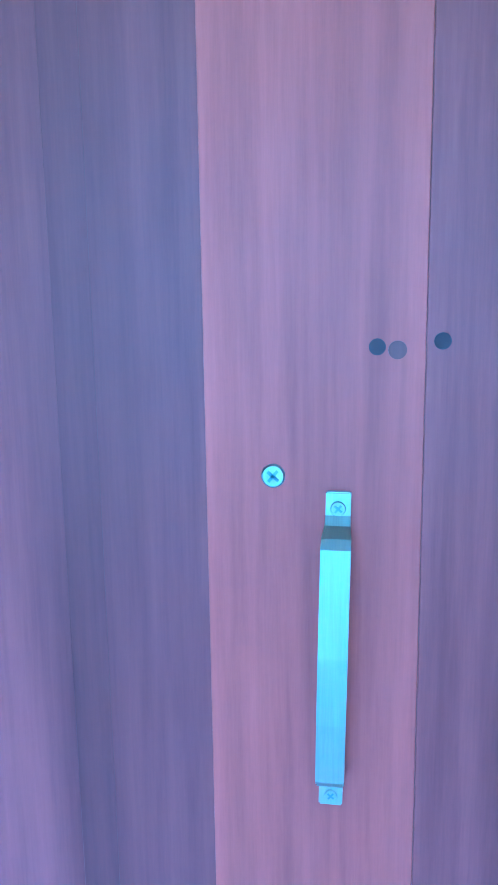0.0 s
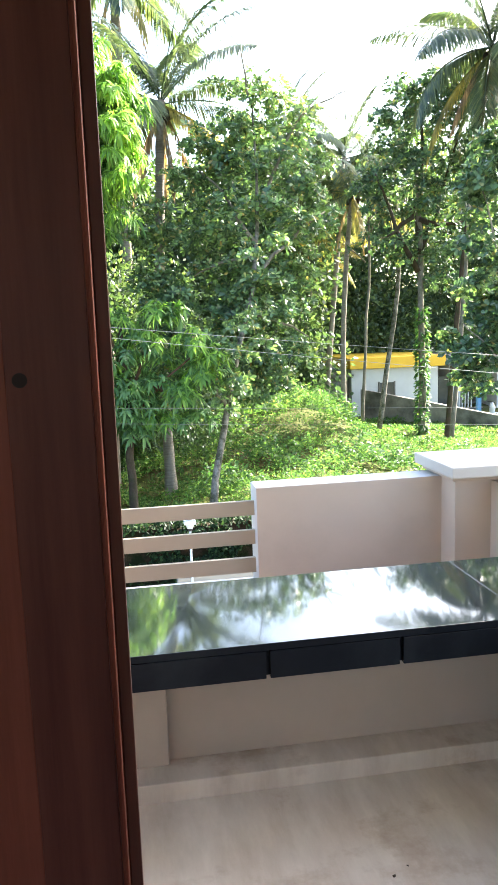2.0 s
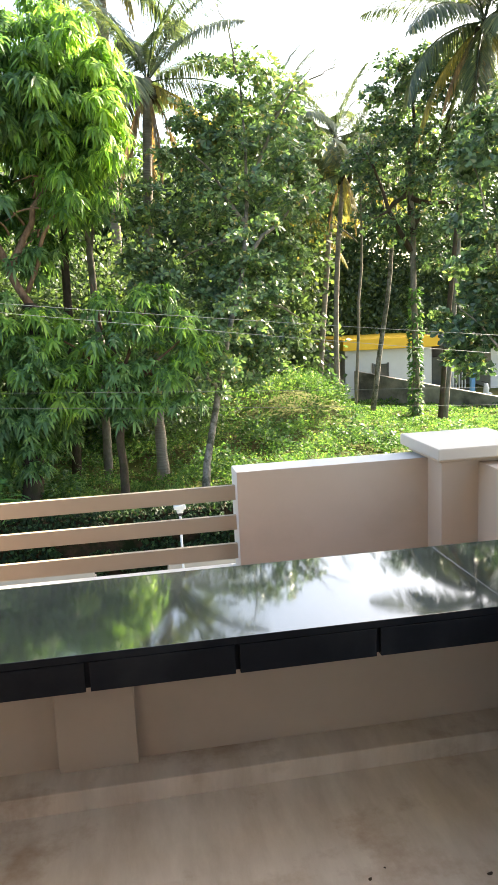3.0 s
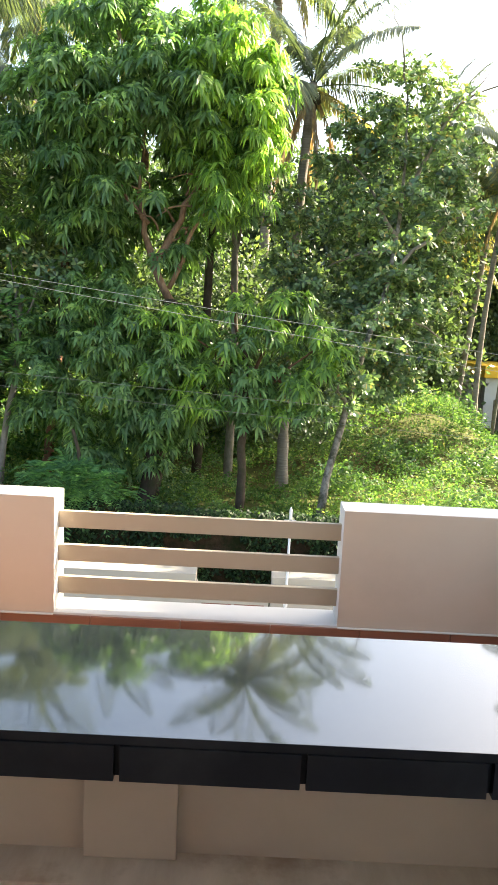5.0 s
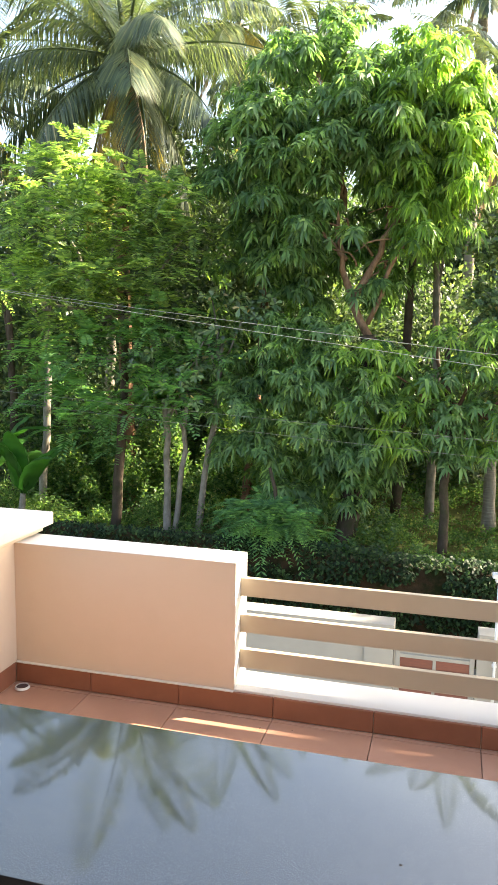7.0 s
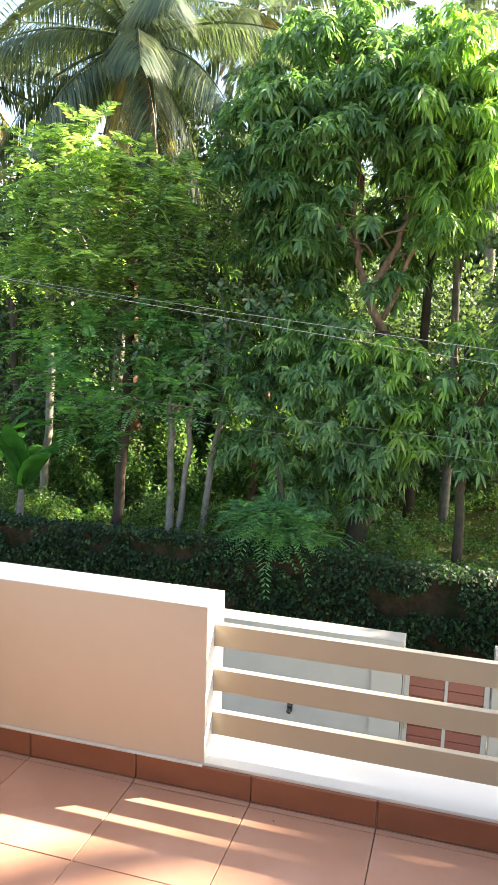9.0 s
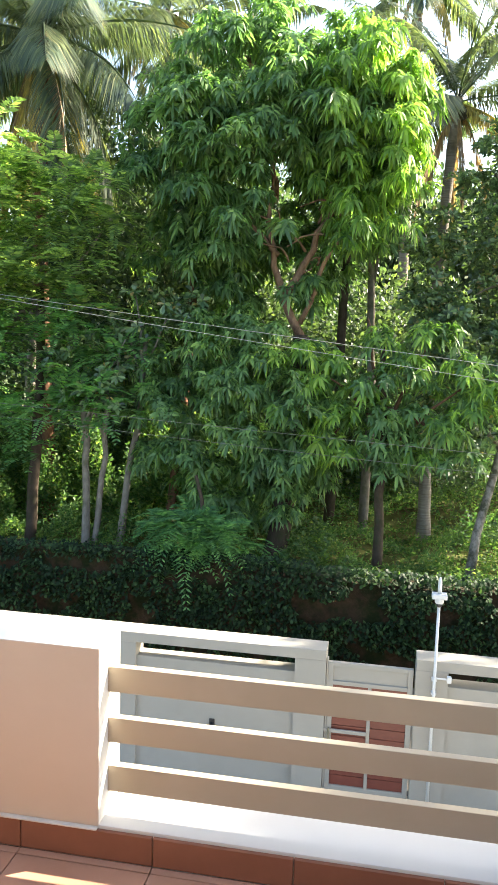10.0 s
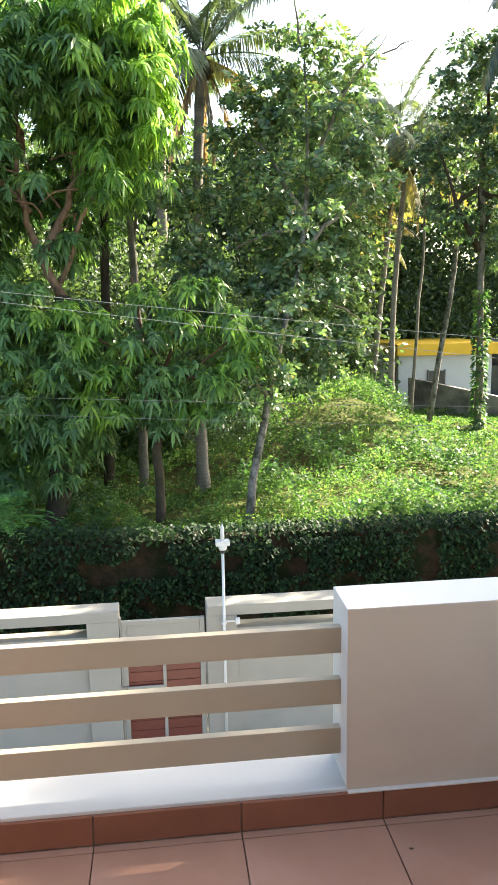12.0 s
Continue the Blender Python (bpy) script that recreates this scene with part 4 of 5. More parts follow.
palm((9.1, 28, gz(9.1, 28)), (10.15, 28, 8.3), 0.12, 0.10, 3.6, 18, "slender coconut palm with a pale curved trunk", 12, 2, 2)
palm((9.4, 26, gz(9.4, 26)), (9.85, 26, 6.6), 0.11, 0.09, 3.4, 18, "slender coconut palm with a straight pale trunk", 14, 3, 2)
palm((8.75, 30, gz(8.75, 30)), (9.25, 30, 5.4), 0.14, 0.11, 3.2, 16, "short coconut palm with yellowing fronds", 16, 6, 2)
palm((8.6, 33, gz(8.6, 33)), (9.1, 33, 10.6), 0.16, 0.12, 3.4, 16, "far coconut palm above the trees", 18, 1, 1)
palm((11.6, 21.0, gz(11.6, 21.0)), (12.7, 20.2, 10.1), 0.08, 0.09, 4.4, 26, "large coconut palm with broad hanging fronds", 21, 3, 2, -65, M_BARKDARK, 140, 60, 0.022)
palm((-11.5, 22, gz(-11.5, 22)), (-11.0, 22, 11.2), 0.18, 0.14, 4.6, 22, "coconut palm rising over the feathery trees", 23, 2, 2)
palm((-7.5, 24, gz(-7.5, 24)), (-7.2, 24, 12.6), 0.18, 0.14, 4.6, 22, "tall coconut palm over the feathery trees", 24, 2, 2)
palm((-13.5, 17, gz(-13.5, 17)), (-13.3, 17, 8.6), 0.2, 0.16, 4.8, 24, "coconut palm among dense trees", 25, 3, 3, -60)

# ---- feathery trees on the west side ----
def feathers(centres, sizes, per, sub, L, W, droop):
    """Flat, arching fern-like sprays: pairs of narrow pinnae along each stalk."""
    n = len(centres) * per
    idx = np.repeat(np.arange(len(centres)), per)
    out = ball(n)
    out[:, 2] = np.abs(out[:, 2]) * 0.9 - 0.25
    tip = centres[idx] + out * (sizes[idx] * rng.uniform(0.35, 0.95, n))[:, None]
    stalk = unit(out * np.array((1, 1, 0.5)) + rng.normal(0, 0.3, (n, 3)) + np.array((0, 0, 0.15)))
    length = rng.uniform(0.42, 0.74, n)
    q = unit(np.cross(stalk, np.tile((0, 0, 1.0), (n, 1))))
    up = np.cross(q, stalk)
    j = np.repeat(np.arange(n), sub * 2)
    s = np.tile(np.repeat(np.linspace(0.12, 1, sub), 2), n)
    side = np.tile(np.array((-1, 1) * sub), n)
    P = tip[j] + stalk[j] * (s * length[j])[:, None]
    P[:, 2] -= droop * 0.42 * s ** 2 * length[j] * 2
    D = q[j] * side[:, None] + stalk[j] * (0.35 + 0.5 * s)[:, None] + rng.normal(0, 0.06, (len(j), 3))
    D[:, 2] -= 0.12 + 0.5 * droop * s
    return P, D, L * (1.15 - 0.75 * s) * rng.uniform(0.9, 1.1, len(j)) * length[j] * 2, np.full(len(j), W), up[j]


fb = (-6.4, 12.0, gz(-6.4, 12.0))
feather = thing("feathery_tree", "broad tree with feathery light green foliage", "tree", fb)
trunk_part(feather, fb, bend(fb, (-6.4, 12.6, 2.6), 8, (0.1, 0, 0), 0.05, 31), taper(0.12, 0.08, 9), M_BARKDARK, seed=31)
for k, b in enumerate(((-8.4, 13.2, 4.6), (-6.6, 13.4, 5.0), (-5.2, 13.0, 3.8), (-9.2, 13, 2.6), (-7.3, 12.6, 1.6))):
    trunk_part(feather, fb, bend((-6.35, 12.4, 1.6 + 0.2 * k), b, 6, (0, 0, -0.1), 0.1, k + 40), taper(0.07, 0.02, 7), M_BARK, "limb", 6, 0.1, k)
cf, sf = clumps_in((-6.9, 11.8, 3.5), (2.6, 1.0, 2.1), 80, 0.58)
crown_part(feather, fb, [feathers(cf, sf, 14, 12, 0.17, 0.052, 0.55)], L_FEATHER, small=True)
cf2, sf2 = clumps_in((-6.4, 11.8, 0.9), (2.5, 0.9, 1.5), 46, 0.52)
crown_part(feather, fb, [feathers(cf2, sf2, 11, 12, 0.17, 0.052, 0.55)], L_FERN, small=True)["label"] = "dark green lower foliage with shade in its colour"

lb = (-2.6, 11.0, gz(-2.6, 11.0))
bushy = thing("feathery_shrub", "dark feathery shrub hanging over the laterite wall", "shrub", lb)
trunk_part(bushy, lb, bend(lb, (-2.7, 11.1, -0.8), 5, (0.1, 0, 0), 0.05, 51), taper(0.06, 0.03, 6), M_BARKDARK, seed=51)
cb, sb = clumps_in((-2.6, 10.6, -1.75), (0.95, 0.5, 0.5), 17, 0.34)
crown_part(bushy, lb, [feathers(cb, sb, 18, 12, 0.16, 0.036, 0.7)], L_SHRUB, small=True)

for k, (b, t, r, m, lab) in enumerate((
        ((0.2, 15.3), (0.1, 15.2, 4.2), 0.12, M_BARK, "slim grey trunk rising among mango leaves"),
        ((-5.05, 11.6), (-5.2, 11.9, 0.4), 0.09, M_BARK, "many-stemmed pale tree trunk beside the wall"),
        ((-4.95, 11.7), (-4.7, 11.9, 0.6), 0.07, M_BARK, "many-stemmed pale tree trunk beside the wall"),
        ((-4.5, 11.85), (-4.1, 12.4, 1.6), 0.08, M_BARK, "slim pale leaning tree trunk"),
        ((-8.8, 13.0), (-9.1, 14.0, 2.6), 0.11, M_BARK, "pale branching tree trunk in shade"),
        ((-3.9, 13.4), (-3.6, 14.5, 5.0), 0.12, M_BARKRED, "reddish tree trunk among leaves"),
        ((-10.2, 14.0), (-10.5, 14.5, 3.0), 0.12, M_BARKDARK, "dark tree trunk in shade"),
        ((-0.6, 15.0), (-0.4, 15.0, 6.0), 0.13, M_BARKDARK, "dark tree trunk behind the mango"),
        ((10.5, 25.0), (11.6, 25.0, 6.0), 0.11, M_BARKMOTTLED, "leaning rough tree trunk"),
        ((11.3, 20.0), (11.9, 20.0, 5.4), 0.085, M_BARK, "pale upright tree trunk"))):
    base = (b[0], b[1], gz(*b))
    tr = thing("tree_trunk", lab, "tree", base)
    trunk_part(tr, base, bend(base, t, 8, (0.08, 0, 0), 0.05, 60 + k), taper(r, r * 0.6, 9), m, seed=60 + k)
    for q in range(3):
        tip = Vector(t) + Vector((rng.uniform(-0.9, 0.9), rng.uniform(-0.4, 0.6), rng.uniform(0.2, 1.0)))
        trunk_part(tr, base, bend(Vector(base).lerp(Vector(t), 0.75 + 0.08 * q), tip, 5, (0, 0, 0.1), 0.05, q), taper(r * 0.4, 0.015, 6), m, "limb", 6, 0.1, q)
    if b[1] > 19:
        continue
    ct, st = clumps_in((t[0], t[1] + 0.3, t[2] + 0.5), (1.0, 0.8, 0.9), 9, 0.5)
    crown_part(tr, base, [whorls(ct, st, 13, 8, 0.17, 0.075, 0.4)], L_JACK, shape=SPOON)

# ---- trees on the east side ----
vb = (11.1, 22.0, gz(11.1, 22))
vine = thing("vine_covered_tree", "large dark tree with a creeper-clad trunk", "tree", vb)
trunk_part(vine, vb, bend(vb, (11.0, 22.3, 7.0), 10, (0.1, 0, 0), 0.05, 71), taper(0.14, 0.07, 11), M_BARK, seed=71)
for k, b in enumerate(((9.4, 22, 6.5), (12.8, 22.5, 8.3), (11.2, 22.5, 9.4), (13.0, 22, 5.0), (9.8, 22, 4.4))):
    trunk_part(vine, vb, bend((11.05, 22.2, 3.2 + 0.6 * k), b, 6, (0, 0, -0.2), 0.15, 80 + k), taper(0.11, 0.03, 7), M_BARKDARK, "limb", 6, 0.1, k)
cv, sv = clumps_in((11.6, 22.6, 6.3), (2.6, 1.8, 3.8), 120, 0.66)
sv = sv[cv[:, 2] > 2.6]
cv = cv[cv[:, 2] > 2.6]
crown_part(vine, vb, [whorls(cv, sv, 26, 7, 0.17, 0.09, 0.4)], L_BROAD, curl=0.1, shape=SPOON)
k = 900
a = rng.uniform(0, math.tau, k)
pz = rng.uniform(vb[2], 2.0, k)
P = np.stack((vb[0] + 0.17 * np.cos(a), vb[1] + 0.17 * np.sin(a), pz), 1)
crown_part(vine, vb, [(P, np.stack((np.cos(a), np.sin(a), rng.uniform(-1, 0.3, k)), 1), rng.uniform(0.10, 0.2, k), rng.uniform(0.06, 0.12, k))], L_WEED, "creeper")
eb = (8.75, 11.3, gz(8.75, 11.3))
east = thing("leafy_tree", "leafy tree with large glossy leaves by the lane", "tree", eb)
trunk_part(east, eb, bend(eb, (8.8, 11.4, 3.6), 8, (0.08, 0, 0), 0.05, 91), taper(0.055, 0.03, 9), M_BARKDARK, seed=91)
for k, b in enumerate(((7.9, 11.9, 1.4), (9.5, 11.8, 2.6), (8.1, 11.6, 4.3), (9.2, 11.5, 5.0))):
    trunk_part(east, eb, bend((8.77, 11.35, 0.2 + 0.7 * k), b, 6, (0, 0, 0.1), 0.08, 110 + k), taper(0.03, 0.01, 7), M_BARK, "limb", 6, 0.1, k)
ce, se = clumps_in((8.75, 11.6, 3.6), (1.25, 0.95, 2.3), 60, 0.42)
ce2, se2 = clumps_in((8.5, 12.0, 1.05), (0.9, 0.6, 1.4), 40, 0.34)
crown_part(east, eb, [whorls(ce, se, 17, 7, 0.155, 0.085, 0.4), whorls(ce2, se2, 15, 7, 0.17, 0.095, 0.4)], L_BROAD, curl=0.1, shape=SPOON)

# ---- unseen tall tree added east of the terrace to shade it ----
sb_ = (14.6, 8.2, -3.9)
shade = thing("shade_tree", "unseen tall leafy tree added to shade the terrace", "tree", sb_)
trunk_part(shade, sb_, bend(sb_, (13.6, 7.9, 7.5), 8, (0.2, 0, 0), 0.1, 97), taper(0.35, 0.2, 9), M_BARK, seed=97)
for k, b in enumerate(((10.8, 6.1, 10), (15.7, 8, 10.5), (12.8, 11.3, 11), (12.6, 3.7, 9.6), (13.1, 7.4, 12.5))):
    trunk_part(shade, sb_, bend((13.6, 8.0, 6.5 + 0.2 * k), b, 6, (0, 0, 0.3), 0.2, 98 + k), taper(0.14, 0.04, 7), M_BARK, "limb", 6, 0.1, k)
ch, sh = clumps_in((12.7, 7.2, 10.3), (4.8, 6.4, 2.8), 270, 0.95)
# Crown gaps along the sun's path let light reach two spots.
for spot, gap in (((-0.50, -0.33, 0.0), 1.15), ((-1.1, 6.85, -2.1), 1.25)):
    off = ch - np.array(spot)
    ray = np.array(to_sun)
    near = np.linalg.norm(off - (off @ ray)[:, None] * ray, axis=1) < gap
    ch, sh = ch[~near], sh[~near]
crown_part(shade, sb_, [whorls(ch, sh, 20, 8, 0.32, 0.19, 0.3)], L_JACK, curl=0.1, shape=SPOON)

# ---- bare tree among the palms ----
bb = (9.95, 25.4, gz(9.95, 25.4))
bare = thing("bare_tree", "dead pale tree with bare crooked twigs", "tree", bb)
trunk_part(bare, bb, bend(bb, (10.3, 25.4, 7.2), 9, (0.1, 0, 0), 0.1, 131), taper(0.07, 0.03, 10), M_BARK, seed=131)
for k in range(9):
    a0 = (10.15 + 0.02 * k, 25.4, 3.8 + 0.38 * k)
    b0 = (10.2 + (1 if k % 3 else -1) * rng.uniform(0.6, 1.9), 25.4 + rng.uniform(-0.5, 0.5), a0[2] + rng.uniform(0.4, 1.3))
    lm = trunk_part(bare, bb, bend(a0, b0, 6, (0, 0, 0.2), 0.15, 140 + k), taper(0.035, 0.01, 7), M_BARK, "limb", 5, 0.1, k)
    for q in range(2):
        m0 = Vector(a0).lerp(Vector(b0), 0.45 + 0.25 * q)
        part("twig", add_tube(bmesh.new(), [p - Vector(bb) for p in bend(m0, m0 + Vector((rng.uniform(-0.6, 0.6), 0.1, rng.uniform(0.2, 0.7))), 4, (0, 0, 0), 0.1, q)], taper(0.016, 0.006, 5), 5), M_BARK, lm)
for k, (a0, b0) in enumerate((((4.75, 15.0, 6.0), (5.95, 15.0, 7.4)), ((3.9, 14.9, 6.7), (3.45, 14.9, 8.5)), ((5.3, 15.0, 6.6), (6.35, 15.0, 7.1)))):
    trunk_part(jack, jb, bend(a0, b0, 6, (0, 0, 0.05), 0.1, 160 + k), taper(0.03, 0.008, 7), M_BARK, "bare_twig", 5, 0.1, k, "bare twig against the sky")

# ---- banana plants ----
def banana_leaf(length, width, droop):
    bm = bmesh.new()
    n, rows = 14, []
    for i in range(n + 1):
        u = i / n
        w = width * (math.sin(math.pi * min(1, 0.08 + u * 0.92)) ** 0.55) * (1 if u > 0.12 else 0.12)
        x, z = length * (u - 0.2 * u * u), length * (0.55 * u - droop * u * u)
        rows.append([bm.verts.new((x, s * w / 2, z - 0.12 * width * (abs(s) ** 2) + 0.015 * math.sin(i * 2.1 + s))) for s in (-1, -0.5, 0, 0.5, 1)])
    for p, q in zip(rows, rows[1:]):
        for j in range(4):
            bm.faces.new((p[j], q[j], q[j + 1], p[j + 1]))
    return bm


for k, (x, y, h) in enumerate(((-8.3, 11.3, 2.1), (-9.6, 11.9, 2.6))):
    base = (x, y, gz(x, y))
    plant = thing("banana_plant", "banana plant with broad torn green leaves", "banana plant", base, "banana plants")
    trunk_part(plant, base, bend(base, (x + 0.1, y, base[2] + h * 0.5), 6), taper(0.10, 0.06, 7), M_BARK, "stem", seed=k)
    for i in range(8):
        lf = part("leaf", banana_leaf(h * rng.uniform(0.75, 1.0), 0.5, rng.uniform(0.25, 0.75)), L_BANANA, plant, smooth=True)
        lf.location = (0.1, 0, h * 0.48)
        lf.rotation_euler = (0, radians(-rng.uniform(15, 60)), radians(i * 137.5 + 30 * k))

# ---- undergrowth, creeper and far woods ----
def undergrowth(n, x0, x1, y0, y1, L, W, tall, power=1.0, weeds=False):
    """Leaves over a hummocky surface; weeds gather in patches of their own."""
    x, u = rng.uniform(x0, x1, n), rng.uniform(0, 1, n) ** power
    y = y0 + (y1 - y0) * u
    if weeds:
        on = np.array([noise.noise((a * 0.5, b * 0.5, 14)) for a, b in zip(x, y)]) > 0.12
        x, y = x[on], y[on]
    hgt = np.array([max(0.04, 0.42 + 0.7 * noise.noise((a * 0.5, b * 0.5, 4)) + 0.55 * noise.noise((a * 1.5, b * 1.5, 9)) + 0.3 * noise.noise((a * 4, b * 4, 2))) for a, b in zip(x, y)])
    g = np.array([ground_z(a, b) for a, b in zip(x, y)])
    hgt = hgt * np.where((x > 8.3) & (y > 18), 0.35, 1.0)
    z = g + hgt * tall * rng.uniform(0.3, 1.0, len(x)) ** 0.45
    D = ball(len(x))
    D[:, 2] = np.abs(D[:, 2]) * 0.7 + 0.05
    s = 0.8 + 0.03 * (y - 10)
    return np.stack((x, y, z), 1), D, L * s * rng.uniform(0.6, 1.4, len(x)), W * s * rng.uniform(0.7, 1.3, len(x))


def stuff(name, pieces, material, label, category, small=True, shape=SPOON):
    arrays = [np.concatenate(a) for a in zip(*pieces)]
    V, T = small_arrays(*arrays) if small else leaf_arrays(*arrays, None, 0.2, shape)
    return tagged(new(name, mesh_arrays(name, V, T, material)), label, category, kind="stuff")


stuff("undergrowth", [undergrowth(255000, -14, 17, 10.25, 29, 0.080, 0.038, 1.0, 1.5), undergrowth(50000, -12, 10, 10.2, 12.5, 0.12, 0.03, 0.75), undergrowth(45000, -10.5, -2.2, 13.4, 16.5, 0.12, 0.06, 3.0)], L_GRASS, "bright green weeds and low undergrowth", "undergrowth")
stuff("weeds", [undergrowth(90000, -10, 12, 10.3, 24, 0.13, 0.075, 1.15, 1.3, True)], L_WEED, "darker broad-leaved weeds in patches", "weeds", False)


def creeper(n, x0, x1, base, hang):
    x = rng.uniform(x0, x1, n)
    cover = np.array([0.5 + noise.noise((a * 0.5, 1, 2)) for a in x])
    u = rng.uniform(0, 1, n) ** 1.3
    patch = np.array([noise.noise((a * 1.3, b * 4, 7)) for a, b in zip(x, u)])
    keep = (patch > -0.10 - 0.2 * cover) | (u < 0.12)
    x, u = x[keep], u[keep]
    z = base + 0.22 - u * hang
    y = 9.88 - rng.uniform(0, 0.12, len(x)) + np.where(u < 0.14, rng.uniform(0, 0.4, len(x)), 0)
    D = np.stack((rng.normal(0, 0.7, len(x)), rng.uniform(-1.0, -0.3, len(x)), rng.uniform(-1.0, 0.1, len(x))), 1)
    return np.stack((x, y, z), 1), D, rng.uniform(0.04, 0.10, len(x)), rng.uniform(0.035, 0.075, len(x))


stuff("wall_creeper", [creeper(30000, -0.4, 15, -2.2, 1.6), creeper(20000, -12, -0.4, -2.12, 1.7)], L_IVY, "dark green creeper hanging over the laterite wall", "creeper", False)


def far_wood(n, x0, x1, y0, y1, top, leaf=1.0):
    k = max(60, int((x1 - x0) * (y1 - y0) * (top + 2.5) * 0.55))
    c = np.stack((rng.uniform(x0, x1, k), rng.uniform(y0, y1, k), rng.uniform(-2.5, 1, k) ** 1.0), 1)
    c[:, 2] = -2.5 + (top + 2.5) * rng.uniform(0, 1, k) * (0.8 + 0.25 * np.array([noise.noise((a * 0.2, b * 0.2, 3)) for a, b in c[:, :2]]))
    s = rng.uniform(0.9, 1.9, k)
    idx = rng.integers(0, k, n)
    out = ball(n)
    P = c[idx] + out * (s[idx] * rng.uniform(0.5, 1, n))[:, None]
    return P, out + ball(n) * 0.8, leaf * rng.uniform(0.18, 0.38, n), leaf * rng.uniform(0.11, 0.22, n)


stuff("far_woods", [far_wood(120000, -20, 9, 27, 32, 10.5), far_wood(48000, -16, -9.5, 15, 19, 6.5, 0.6), far_wood(90000, 5, 26, 36, 41, 13), far_wood(40000, 3, 9.6, 29.5, 33, 9.5), far_wood(56000, -6, 3, 18, 22, 4.5, 0.55), far_wood(48000, -8.5, -2.6, 17, 20, 9.5, 0.6)], L_FAR, "dense dark woods behind the garden", "woods")

# ---- far house beyond the garden ----
far = thing("far_house", "single-storey white house with a yellow roof band", "house", (15, 33, -3.6))
part("wall", box(-3.75, 0.6, -2.0, 3, 0, 2.9), M_WHITE, far)
part("roof", box(-3.9, 0.9, -2.25, 3.2, 2.9, 3.42, 0.03), M_YELLOW, far, "yellow painted roof band")
part("lean_to", box(-5.1, -3.77, -1.6, 2, 0, 2.55), M_GREYCEM, far, "grey cement lean-to shed")
part("lean_to_roof", box(-5.5, -3.6, -2.0, 2.1, 2.55, 2.66, 0.01), M_GREYCEM, far)
win = part("window", box(-2.35, -1.65, -2.04, -2.0005, 1.0, 2.2), M_DARKGLASS, far)
for a, b in ((-2.42, -2.351), (-1.649, -1.58)):
    part("frame", box(a, b, -2.06, -2.001, 0.95, 2.25), M_GREYCEM, win)
# Shade inside the doorway is put in as a solid dark block.
part("door", box(0.62, 1.5, -1.2, -1.0, 0, 2.3), M_DARKGLASS, far, "dark block for the shade in the open doorway")
part("wall", box(1.51, 2.1, -1.3, 3, 0, 2.9), M_WHITE, far)
part("wall", box(4.2, 8, -1.0, 3, 0, 2.9), M_WHITE, far)
# Porch shade is put into this wall's grey colour.
part("wall", box(2.11, 4.19, 0.6, 3, 0, 2.9), M_GREYCEM, far, "porch wall with shade put in as grey")
part("roof", box(0.95, 9, -1.8, 3.2, 2.9, 3.3, 0.03), M_GREYCEM, far, "grey cement porch roof")
for k in range(7):
    part("grille_bar", cyl((1.62 + k * 0.16, -1.5, 0.0), (1.62 + k * 0.16, -1.5, 1.5), 0.03, 0.03, 8), M_WHITE, far)

tagged(finish("forecourt", box(11.6, 30, 24.5, 40, -3.7, -3.52), M_YARD), "pale paved forecourt of the far house", "pavement", kind="structure")
fw = bmesh.new()
p0, p1 = Vector((11.5, 30.2, -3.6)), Vector((17.6, 22.4, -3.6))
dv = (p1 - p0).normalized()
nv = Vector((-dv.y, dv.x, 0)) * 0.11
for i in range(16):
    a, b = p0.lerp(p1, i / 16), p0.lerp(p1, (i + 1) / 16)
    ta, tb = -1.6 - 1.25 * i / 16, -1.6 - 1.25 * (i + 1) / 16
    vs = [fw.verts.new((q + s).to_tuple()[:2] + (z,)) for q, t in ((a, ta), (b, tb)) for s in (nv, -nv) for z in (-4.4, t)]
    for f in ((0, 1, 5, 4), (2, 6, 7, 3), (1, 3, 7, 5), (0, 4, 6, 2)):
        fw.faces.new([vs[j] for j in f])
bmesh.ops.recalc_face_normals(fw, faces=fw.faces)
tagged(finish("boundary_wall", fw, M_GREYCEM), "old stained cement boundary wall of the far house", "wall", kind="structure")
post = thing("blue_post", "blue painted steel post in the forecourt", "post", (15.75, 27.0, -3.52))
part("post", box(-0.09, 0.09, -0.09, 0.09, 0, 1.9, 0.01), M_BLUE, post)
part("base", box(-0.16, 0.16, -0.16, 0.16, 0, 0.12, 0.01), M_WHITE, post)

scooter = thing("scooter", "white scooter parked on the forecourt", "scooter", (17.4, 29.9, -3.52))
for wx in (-0.62, 0.62):
    wheel = part("wheel", cyl((wx, -0.05, 0.23), (wx, 0.05, 0.23), 0.23, 0.23, 20), M_TYRE, scooter)
    part("rim", cyl((wx, -0.055, 0.23), (wx, 0.055, 0.23), 0.13, 0.13, 16), M_NICKEL, wheel)
body = bmesh.new()
add_tube(body, [(-0.8, 0, 0.62), (-0.55, 0, 0.60), (-0.2, 0, 0.52), (0.05, 0, 0.36), (0.3, 0, 0.30), (0.45, 0, 0.45), (0.5, 0, 0.75), (0.46, 0, 1.0)], [0.06, 0.17, 0.19, 0.13, 0.11, 0.13, 0.14, 0.09], 10)
part("body", body, M_WHITEPL, scooter, smooth=True)
part("seat", box(-0.78, -0.05, -0.13, 0.13, 0.72, 0.82, 0.03), M_BLACKPL, scooter, "black seat")
part("fender", add_tube(bmesh.new(), [(0.38, 0, 0.42), (0.55, 0, 0.5), (0.75, 0, 0.45), (0.85, 0, 0.33)], [0.07, 0.09, 0.08, 0.04], 8), M_WHITEPL, scooter, smooth=True)
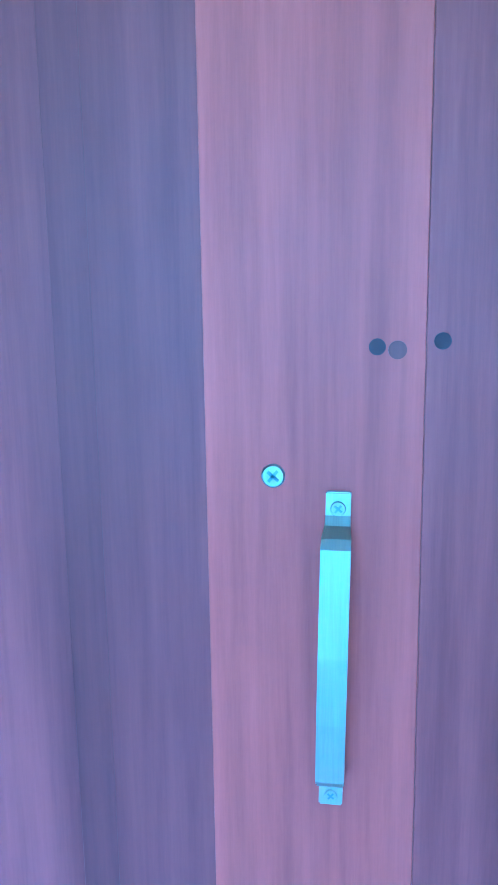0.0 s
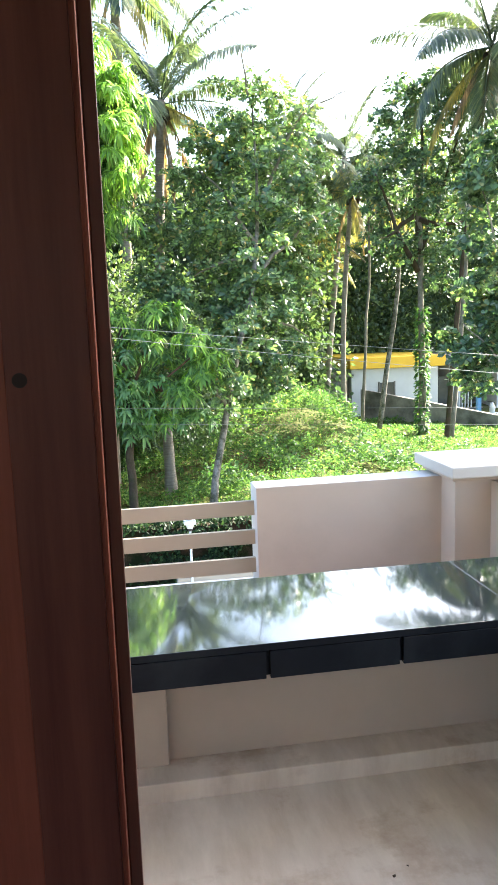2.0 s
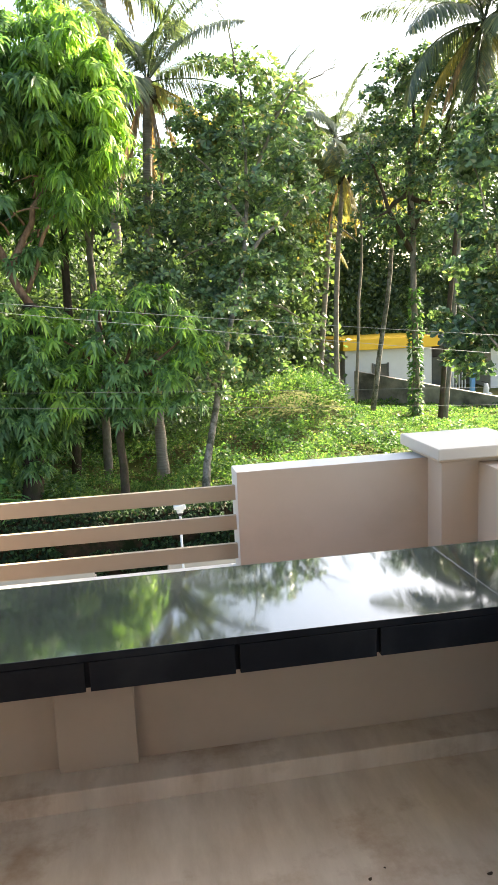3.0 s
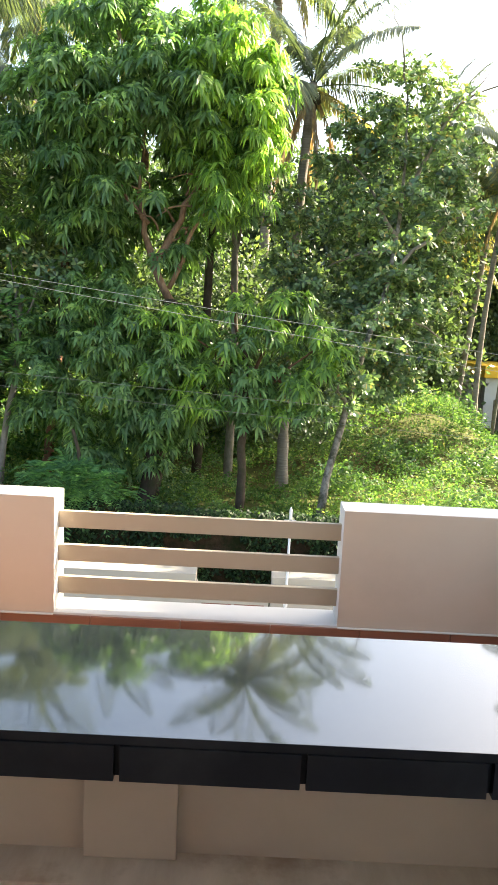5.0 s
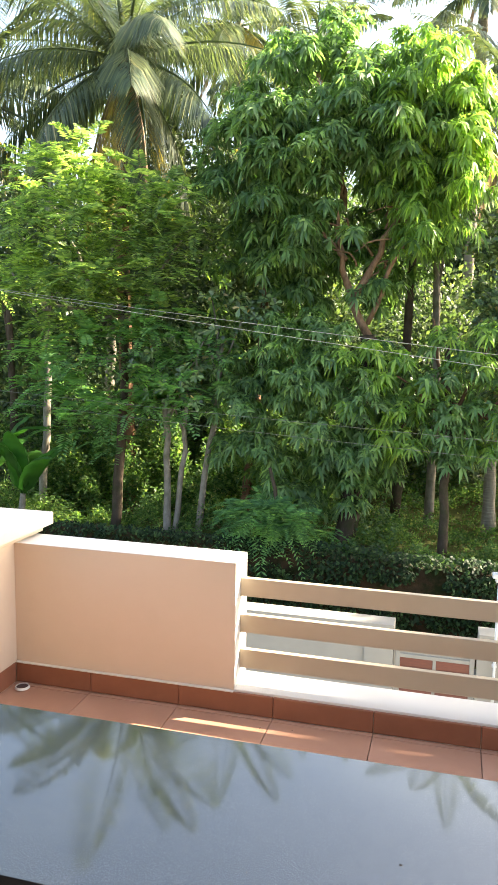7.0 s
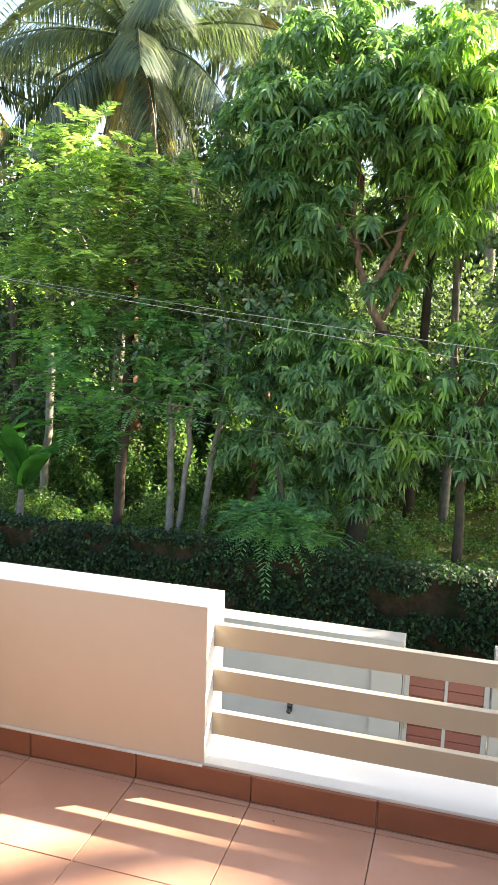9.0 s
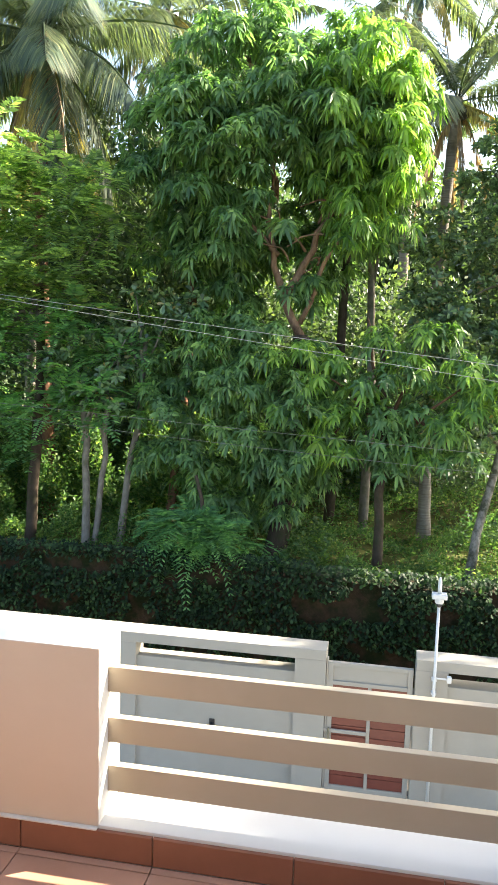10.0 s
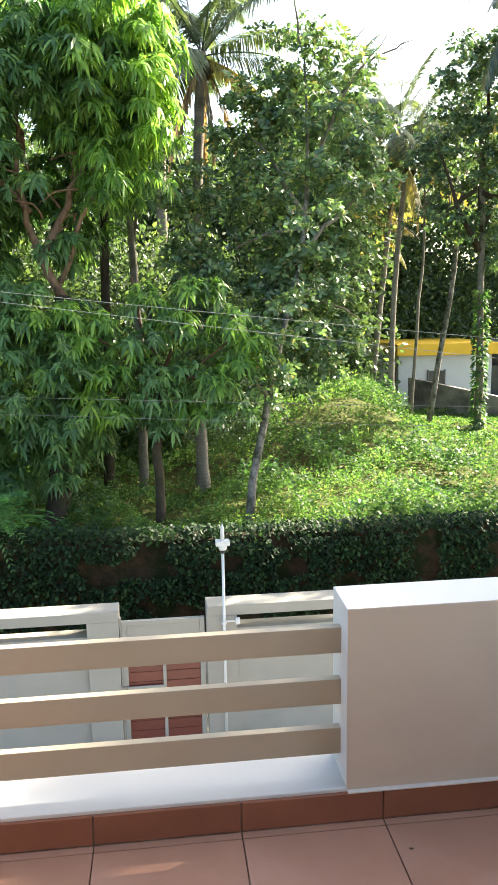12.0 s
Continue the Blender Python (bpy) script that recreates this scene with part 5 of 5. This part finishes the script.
part("handlebar", cyl((0.42, -0.33, 1.05), (0.42, 0.33, 1.05), 0.02, 0.02, 8), M_BLACKPL, scooter)

# ---- terrace tiles ----
T = 0.42


def tile_mesh(w, d, h, name, material, bevel=0.0025):
    bm = box(-w / 2, w / 2, -d / 2, d / 2, -h, 0)
    top = [e for e in bm.edges if all(v.co.z > -h / 2 for v in e.verts)]
    bmesh.ops.bevel(bm, geom=top, offset=bevel, segments=1, affect="EDGES")
    me = bpy.data.meshes.new(name)
    bm.to_mesh(me)
    bm.free()
    me.materials.append(material)
    return me


floor_t = thing("tiled_floor", "terracotta tiled terrace floor with dark joints", "floor", (0, 0, 0), kind="structure")
full = {}
xs = [X_L + 0.002] + [T * k for k in range(-2, 6)] + [2.40]
ys = [-0.004, -0.034] + [-0.034 - T * k for k in range(1, 4)] + [-1.358]
for ya, yb_ in zip(ys, ys[1:]):
    for xa, xb in zip(xs, xs[1:]):
        key = (round(xb - xa, 3), round(ya - yb_, 3))
        if key not in full:
            full[key] = tile_mesh(key[0] - 0.003, key[1] - 0.003, 0.012, "tile", M_TILE, 0.0015)
        t_ob = new("tile", full[key])
        t_ob.parent = floor_t
        t_ob.location = ((xa + xb) / 2, (ya + yb_) / 2, rng.uniform(-0.0006, 0.0006))
skirt = thing("tile_skirting", "brown terracotta skirting tiles along the parapet", "skirting", (0, 0, 0), kind="structure")
for xa, xb in zip(xs, xs[1:]):
    key = ("s", round(xb - xa, 3))
    if key not in full:
        full[key] = tile_mesh(key[1] - 0.003, 0.092, 0.010, "tile", M_SKIRT)
    t_ob = new("tile", full[key])
    t_ob.parent = skirt
    t_ob.location, t_ob.rotation_euler = ((xa + xb) / 2, -0.006, 0.046), (radians(90), 0, 0)
for xa, xb in ((X_L + 0.004, -0.174), (1.153, 2.19)):
    part("joint", box(xa, xb, -0.011, 0.0055, 0.0925, 0.0975, 0.0015), M_JOINT, skirt, "pale uneven joint filler")
for side_x, turn in ((-1.215, 90), (2.19, -90)):
    t_ob = new("tile", tile_mesh(0.165, 0.092, 0.010, "tile", M_SKIRT))
    t_ob.parent = skirt
    t_ob.matrix_basis = Matrix.Translation((side_x, -0.092, 0.046)) @ Euler((0, 0, radians(turn))).to_matrix().to_4x4() @ Euler((radians(90), 0, 0)).to_matrix().to_4x4()


# ---- small litter on floor, tiles and seat ----
def scrap(r, seed):
    local = random.Random(seed)
    bm = bmesh.new()
    rim = [bm.verts.new((r * local.uniform(0.5, 1.2) * math.cos(a), 0.6 * r * local.uniform(0.5, 1.1) * math.sin(a), r * 0.15 * local.random())) for a in [math.tau * k / 8 for k in range(8)]]
    top = bm.verts.new((0, 0, r * 0.35))
    low = bm.verts.new((0, 0, 0))
    for k in range(8):
        bm.faces.new((rim[k], rim[(k + 1) % 8], top))
        bm.faces.new((rim[(k + 1) % 8], rim[k], low))
    return bm


for k, (sx, sy, sz, r) in enumerate(((1.30, -0.14, 0.001, 0.008), (-0.03, -0.10, 0.001, 0.006), (0.10, -0.08, 0.001, 0.005), (1.12, -2.15, FZ + 0.0005, 0.008), (1.17, -2.12, FZ + 0.0005, 0.006), (1.42, -2.20, FZ + 0.0005, 0.010), (0.93, -2.42, FZ + 0.0005, 0.006), (0.62, -1.62, 0.6055, 0.004), (0.35, -1.72, 0.6055, 0.003))):
    ob = finish("leaf_scrap", scrap(r, k), M_BARKDARK)
    ob.location, ob.rotation_euler = (sx, sy, sz), (0, 0, k * 1.3)
    tagged(ob, "tiny dark scrap of dry leaf litter", "litter", "litter scraps")
